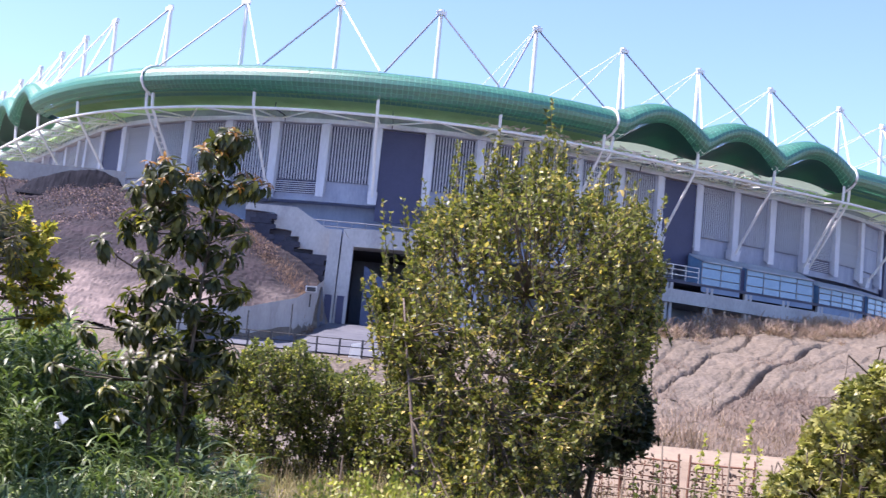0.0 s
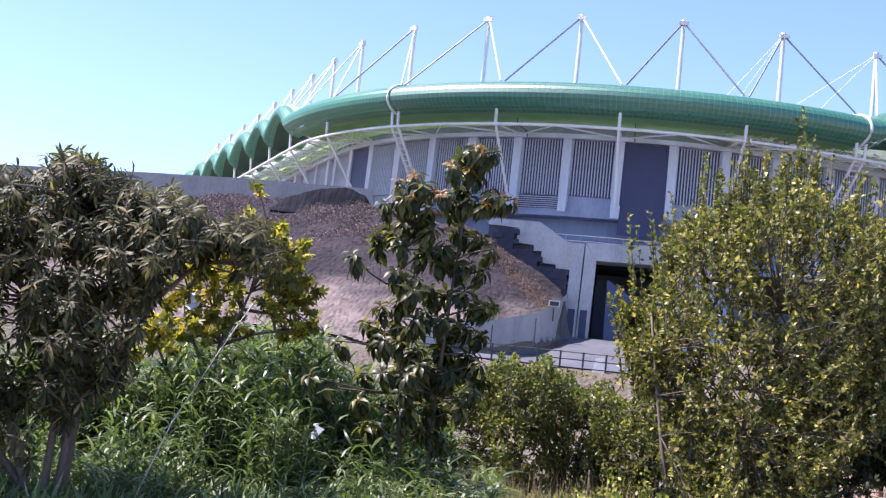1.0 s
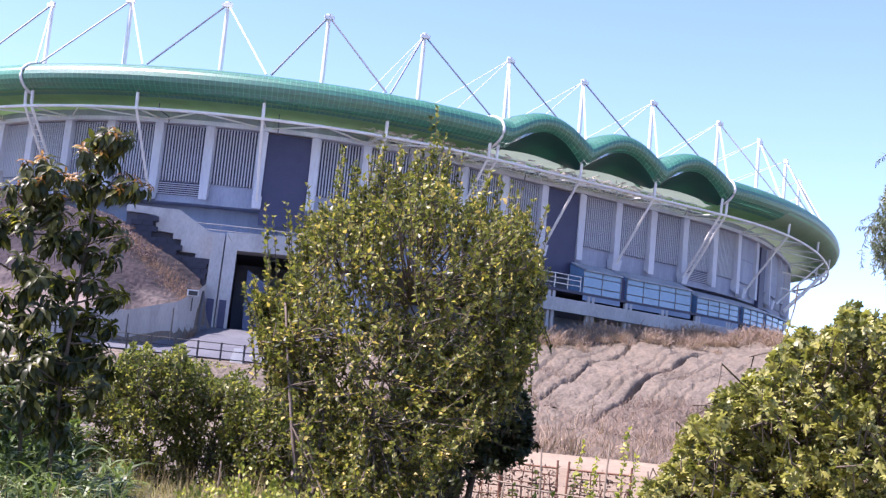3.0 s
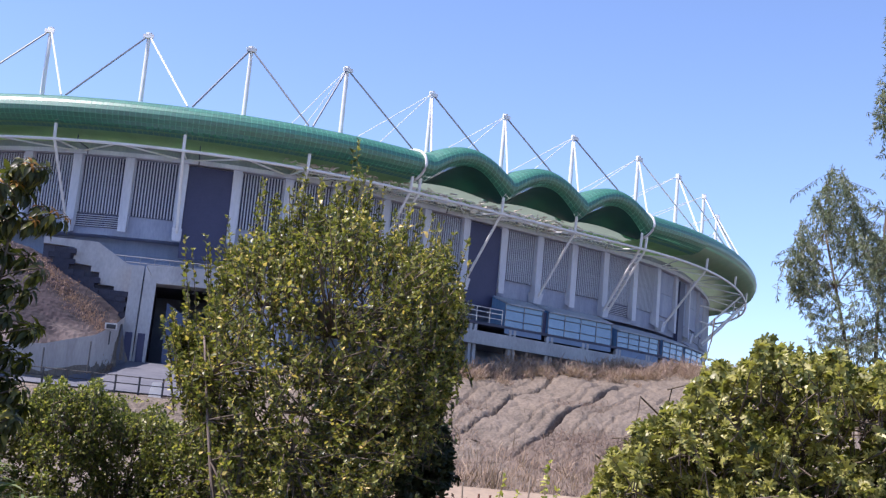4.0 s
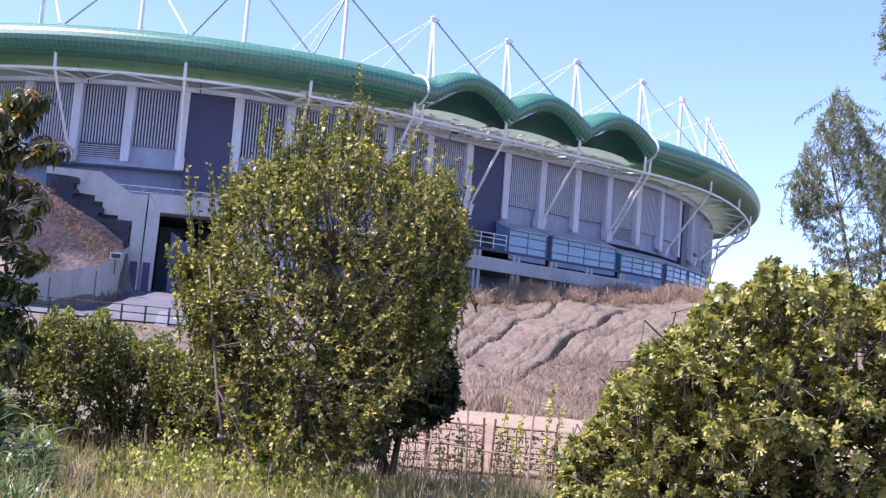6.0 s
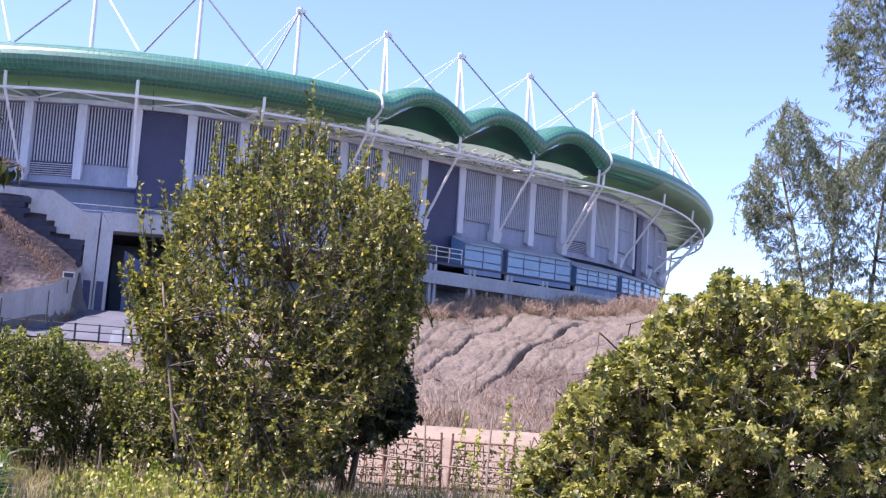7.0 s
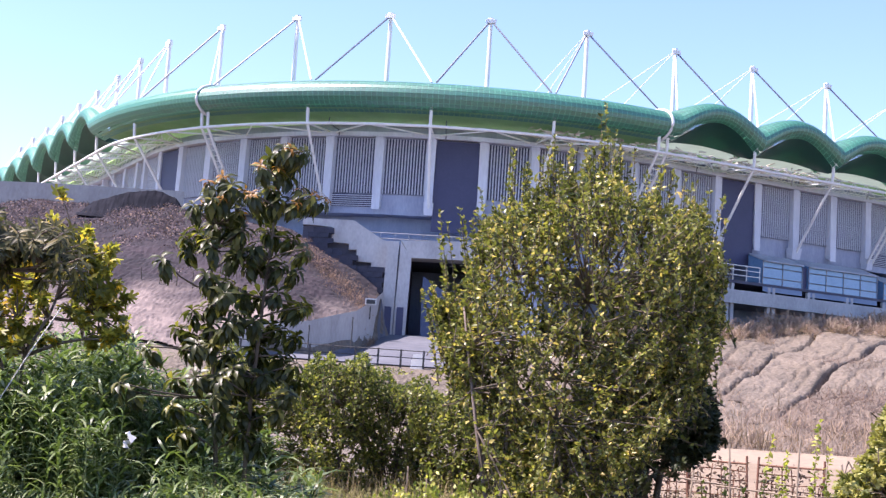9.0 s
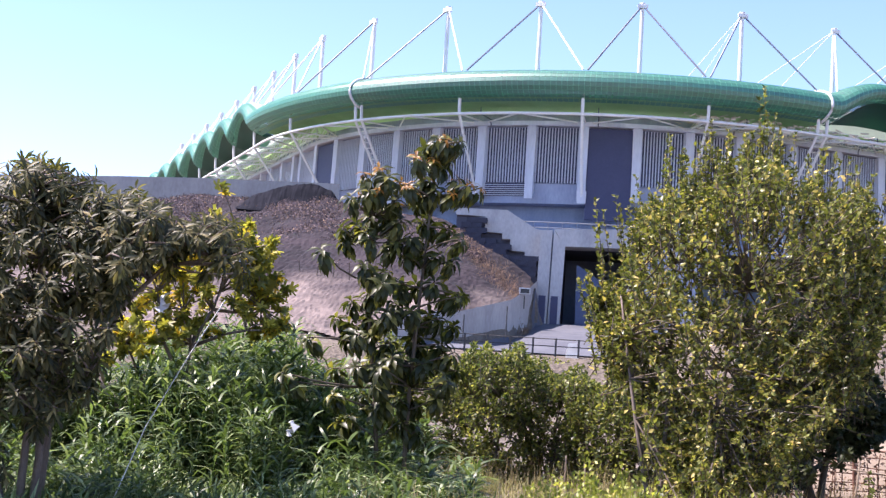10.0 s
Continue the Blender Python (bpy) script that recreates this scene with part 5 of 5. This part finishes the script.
def cover(name, label, az, dist, keep, mat, lift_by=0.05, shag=0.22):
    """A shaggy, ragged-edged sheet of dry growth over part of a slope."""
    sh = Shape()
    azs, ds = np.arange(az[0], az[1], 0.11), np.arange(dist[0], dist[1], 0.42)
    index = {}
    for i, a in enumerate(azs):
        for j, d in enumerate(ds):
            x, y = d * math.sin(radians(a)), d * math.cos(radians(a))
            k = keep(a, d, x, y)
            if k > 0:
                index[i, j] = len(sh.v)
                sh.v.append((x, y, rough_z(x, y) + lift_by * min(1, k * 8) + shag * rng.random() * min(1, k * 5)))
    for (i, j), n in index.items():
        q = [index.get((i + 1, j)), index.get((i + 1, j + 1)), index.get((i, j + 1))]
        if None not in q:
            sh.f.append((n, *q))
    return solid(name, sh, mat, label, "scrub", "stuff")


def heath_cover():
    """Purple-brown heath above, thinning to pale mauve soil lower down, with tan tussocks."""
    m = surface("dry_heath", (0.005, 0.004, 0.009), (0.036, 0.023, 0.031), 0.2, 0.95, 0.3, fine=1.4, fine_mix=0.3, third=(0.26, 0.15, 0.10))
    for k in m.node_tree.nodes:
        if k.type == "VALTORGB":
            k.color_ramp.elements[1].position, k.color_ramp.elements[2].position = 0.66, 0.82
    n, ln = m.node_tree.nodes, m.node_tree.links.new
    co = n.new("ShaderNodeTexCoord")
    sep = n.new("ShaderNodeSeparateXYZ")
    ln(co.outputs["Object"], sep.inputs[0])
    patch = n.new("ShaderNodeTexNoise")
    patch.inputs["Scale"].default_value, patch.inputs["Detail"].default_value = 0.14, 6
    ln(co.outputs["Object"], patch.inputs["Vector"])
    h = n.new("ShaderNodeMath")
    h.operation = "MULTIPLY_ADD"
    ln(patch.outputs[0], h.inputs[0])
    h.inputs[1].default_value = 12.0
    ln(sep.outputs[2], h.inputs[2])
    share = n.new("ShaderNodeMapRange")
    share.inputs[1].default_value, share.inputs[2].default_value = 14.0, 18.0
    ln(h.outputs[0], share.inputs[0])
    soil = n.new("ShaderNodeValToRGB")
    soil.color_ramp.elements[0].color, soil.color_ramp.elements[1].color = (0.095, 0.073, 0.072, 1), (0.245, 0.190, 0.168, 1)
    soil.color_ramp.elements[0].position, soil.color_ramp.elements[1].position = 0.32, 0.68
    grit = n.new("ShaderNodeTexNoise")
    grit.inputs["Scale"].default_value, grit.inputs["Detail"].default_value, grit.inputs["Roughness"].default_value = 0.5, 7, 0.7
    ln(co.outputs["Object"], grit.inputs["Vector"])
    ln(grit.outputs[0], soil.inputs[0])
    mix = n.new("ShaderNodeMix")
    mix.data_type = "RGBA"
    b = n["Principled BSDF"]
    ln(share.outputs[0], mix.inputs[0])
    ln(soil.outputs[0], mix.inputs[6])
    ln(b.inputs["Base Color"].links[0].from_socket, mix.inputs[7])
    ln(mix.outputs[2], b.inputs["Base Color"])
    return m


M["heath"] = heath_cover()
M["weed_mat"] = surface("dry_weed_mat", (0.085, 0.064, 0.052), (0.19, 0.145, 0.11), 0.5, 0.95, 0.2, fine=3.0, fine_mix=0.5)
cover("mound_heath", "purple-brown dry heath over the mound, paler towards its foot", (-33, -2.45), (103.9, 144.6),
      lambda a, d, x, y: 1.0 if d > np.interp(a, ca[:, 0], ca[:, 1]) + 0.6 else 0.0, M["heath"], 0.20, 0.12)
M["crest"] = leaf_green("crest_scrub_leaf", (0.03, 0.022, 0.024), (0.09, 0.065, 0.06), (0.20, 0.13, 0.10), 0.1, 0.8)


def crest_place():
    a = rng.uniform(-30, -10.6)
    d = 144.2 + rng.normal(0, 0.5)
    return on_ground(a, d, 0.5 * rng.random() * max(0, 0.5 + 1.4 * noise.noise((a * 1.7, 0, 6)))), 1.0


blades("crest_scrub", "dark dry scrub along the crest of the mound", "scrub", 5000, crest_place, BLADE, 0.5, M["crest"], 0.8, 0.7)
cover("bank_weed_mat", "brown dry weeds over the foot of the bank", (4, 27), (97.2, 128),
      lambda a, d, x, y: noise.noise((x * 0.10, y * 0.10, 4)) + 0.5 * noise.noise((x * 0.5, y * 0.5, 3)) - (d - 113) * 0.05, M["weed_mat"], 0.05, 0.10)


M["purple"] = leaf_green("purple_heath", (0.055, 0.040, 0.048), (0.175, 0.125, 0.130), (0.38, 0.25, 0.16), 0.1, 0.9)


def mound_place():
    """Low bushes that thin out down the slope."""
    while True:
        a, d = rng.uniform(-30, -4.5), rng.uniform(116, 144)
        p = on_ground(a, d, 0.15)
        n = noise.noise((p[0] * 0.16, p[1] * 0.16, 8)) + 0.5 * noise.noise((p[0] * 0.5, p[1] * 0.5, 8))
        if n + (d - 131.5) * 0.06 > rng.normal(0, 0.12):
            p[2] += 0.45 * rng.random() * max(0.1, n + 0.5)
            return p, 1.0


blades("mound_scrub", "low purple-brown dry bushes over the mound", "scrub", 40000, mound_place, OVAL, 0.22, M["purple"], 0.7, 0.8)


def ridge_place():
    a = rng.uniform(-5.9, -2.5)
    d = float(np.interp(a, [-5.9, -2.5], [129.5, 122.5])) + rng.normal(0, 1.6)
    return on_ground(a, d, 0.5 * rng.random() * max(0.2, 0.7 + noise.noise((a * 4, d * 0.6, 1)))), 1.0


blades("ridge_scrub", "reddish dry weeds along the mound's shoulder by the stairs", "scrub", 2400, ridge_place, BLADE, 0.55, M["russet"], 0.9, 0.6)


def bank_place():
    while True:
        a, d = rng.uniform(4, 26), rng.uniform(97, 146)
        p = on_ground(a, d)
        if noise.noise((p[0] * 0.1, p[1] * 0.1, 4)) > (d - 112) * 0.025 + rng.normal(0, 0.15):
            return p, 1.0


blades("bank_weeds", "sparse dry weeds on the bare bank", "weeds", 22000, bank_place, BLADE, 0.6, M["brush"], 0.9, 0.6)



def toe_place():
    a, d = rng.uniform(3.5, 26), 96.5 + abs(rng.normal(0, 5.0))
    return on_ground(a, d), 0.5 + max(0.0, 0.8 + 1.2 * noise.noise((a * 1.3, d * 0.2, 7)))


M["toe"] = leaf_green("toe_weed", (0.13, 0.09, 0.065), (0.30, 0.215, 0.155), (0.46, 0.35, 0.26), 0.25, 0.9)
blades("toe_weeds", "tall dry weeds along the foot of the bank", "weeds", 3600, toe_place, BLADE, 0.85, M["toe"], 1.0, 0.35)

# ---- garden clutter ----
M["rust"] = surface("rusty_wire", (0.13, 0.058, 0.038), (0.24, 0.115, 0.075), 8, 0.9)
M["stick"] = surface("weathered_stick", (0.28, 0.21, 0.15), (0.46, 0.37, 0.28), 5, 0.95, stretch=(1, 1, 0.2))
M["rope"] = surface("pale_rope", (0.45, 0.43, 0.40), (0.60, 0.58, 0.54), 9, 0.9)


def foot_at(a, d, dz=0.0):
    return Vector(on_ground(a, d, dz))


def mesh_panel(a0, a1, d, h, tilt, gone=0.38):
    """A leaning panel of rusty reinforcing mesh on two posts."""
    p0, p1 = foot_at(a0, d), foot_at(a1, d + 0.15)
    panel = thing("mesh_fence", "rusty wire mesh panel overgrown with dry vines", "fence", group="garden fence panels", at=tuple(p0))
    up = Vector((tilt * 0.3, 0.05, 1)).normalized() * h
    for i in range(15):
        if rng.random() < gone:
            continue
        q = p0 + (p1 - p0) * (i / 14)
        sh = Shape()
        sh.pipe(bend(q, q + up * rng.uniform(0.6, 1.05), 0.05, 4), 0.010, 4)
        part("wire", sh, M["rust"], panel)
    for j in range(7):
        sh = Shape()
        q = up * (0.08 + 0.92 * j / 6)
        sh.pipe(bend(p0 + q, p1 + q, 0.03, 6), 0.010 if j < 6 else 0.018, 4)
        part("wire", sh, M["rust"], panel)
    for q in (p0, p1):
        sh = Shape()
        sh.rod(q - Vector((0, 0, 0.1)), q + up * 1.15, 0.022, n=6)
        part("post", sh, M["rust"], panel, "rusty steel post")
    vine = Leaves(*OVAL)
    for _ in range(420):
        q = p0 + (p1 - p0) * rng.random() + up * rng.random()
        vine.put(np.array(q) + jitter(0.04), unit(jitter()), unit(jitter()), rng.uniform(0.04, 0.11))
    ob = new("vine", vine.mesh("vine", M["brush"]))
    ob.parent, ob.matrix_parent_inverse = panel, Matrix.Translation(-Vector(panel.location))
    tagged(ob, "withered brown vine")


for a0, a1, t in ((8.3, 10.9, 0.1), (10.9, 13.3, -0.1), (13.6, 16.2, 0.15)):
    mesh_panel(a0, a1, 25.5, 0.98, t)
# long poles lying along the fence
for a0, a1, d, h0, h1 in ((8.2, 12.4, 25.2, 0.72, 0.58), (12.0, 17.5, 25.2, 0.55, 0.42), (13.8, 17.8, 25.0, 0.22, 0.16)):
    sh = Shape()
    sh.pipe(bend(foot_at(a0, d, h0), foot_at(a1, d, h1), 0.01, 5), 0.022, 6, 0.014)
    solid("bamboo_pole", sh, M["stick"], "pale bamboo pole tied along the mesh fence", "pole", group="bamboo poles")
# stakes
for a, d, h, lean in ((-0.75, 22, 0.62, 0.02), (0.15, 22, 0.5, -0.02), (10.9, 25.3, 1.55, 0.12), (12.6, 25, 1.3, -0.05), (15.2, 24.8, 1.5, 0.04), (-4.4, 22.5, 0.5, 0.03), (6.6, 23.5, 0.9, 0.1), (17.1, 24, 1.1, -0.08)):
    sh = Shape()
    p = foot_at(a, d, -0.05)
    sh.pipe(bend(p, p + Vector((lean, 0, h + 0.05)), 0.02, 4), 0.022, 6, 0.016)
    solid("wooden_stake", sh, M["stick"], "weathered wooden stake stuck in the soil", "stake", group="garden stakes")


def bean_plant(a, d, h):
    p = foot_at(a, d)
    plant = thing("bean_plant", "tall climbing bean plant, yellow-green, on a thin stake", "plant", group="bean plants", at=tuple(p))
    sh = Shape()
    top = p + Vector((rng.normal(0, 0.08), 0, h))
    pts = bend(p, top, 0.05, 6)
    sh.pipe(pts, 0.009, 5, 0.004)
    part("stem", sh, M["straw"], plant)
    lv = Leaves(*OVAL)
    leafy_shoot(lv, pts, 0.15, 1, 0.022, 0.11, 0.5)
    ob = new("foliage", lv.mesh("foliage", M["herb"]))
    ob.parent, ob.matrix_parent_inverse = plant, Matrix.Translation(-Vector(plant.location))


for a, d, h in ((13.9, 23, 1.45), (15.0, 23.5, 1.2), (15.9, 23, 1.75), (14.5, 22.5, 0.8), (12.3, 23, 0.9), (16.6, 23, 1.3), (13.2, 22.5, 0.6), (17.2, 22, 0.9), (11.6, 24, 0.6)):
    bean_plant(a, d, h)
# a guy rope to the old tree and litter caught in the reeds
sh = Shape()
sh.pipe([foot_at(-19.6, 13.5, -0.02), at(-18.2, -2.2, 14.0), at(-16.6, 1.0, 14.6), at(-15.4, 3.2, 15.2)], 0.007, 5)
solid("guy_rope", sh, M["rope"], "taut pale rope running up into the old tree", "rope")
for a, e, d, s in ((-12.2, -1.9, 15.4, 0.09), (-17.9, 2.9, 15.8, 0.11), (-14.9, 5.0, 16.5, 0.07)):
    sh = Shape()
    c = np.array(at(a, e, d))
    pts = [c + jitter(0.45) * s + np.array((0, 0, s * 0.8 * k)) for k in (-1, -0.5, 0, 0.5, 1) for _ in range(3)]
    sh.add(pts, [(i, i + 1, i + 4, i + 3) for i in (0, 1, 3, 4, 6, 7, 9, 10)])
    solid("plastic_bag", sh, M["white"], "torn white plastic bag caught in the leaves", "litter", group="caught litter")
# sticks on the mound
for a, d, h in ((-10.9, 118, 1.5), (-10.2, 117, 1.9), (-9.7, 119, 1.3), (-9.2, 117.5, 2.0), (-11.6, 118, 1.6), (-12.3, 119, 1.4), (-8.4, 118, 1.2)):
    sh = Shape()
    p = foot_at(a, d, -0.1)
    sh.rod(p, p + Vector((rng.normal(0, 0.15), 0, h)), 0.05, 0.04, n=5)
    solid("tree_stake", sh, M["bark"], "dark wooden stake standing on the mound", "stake", group="stakes on the mound")
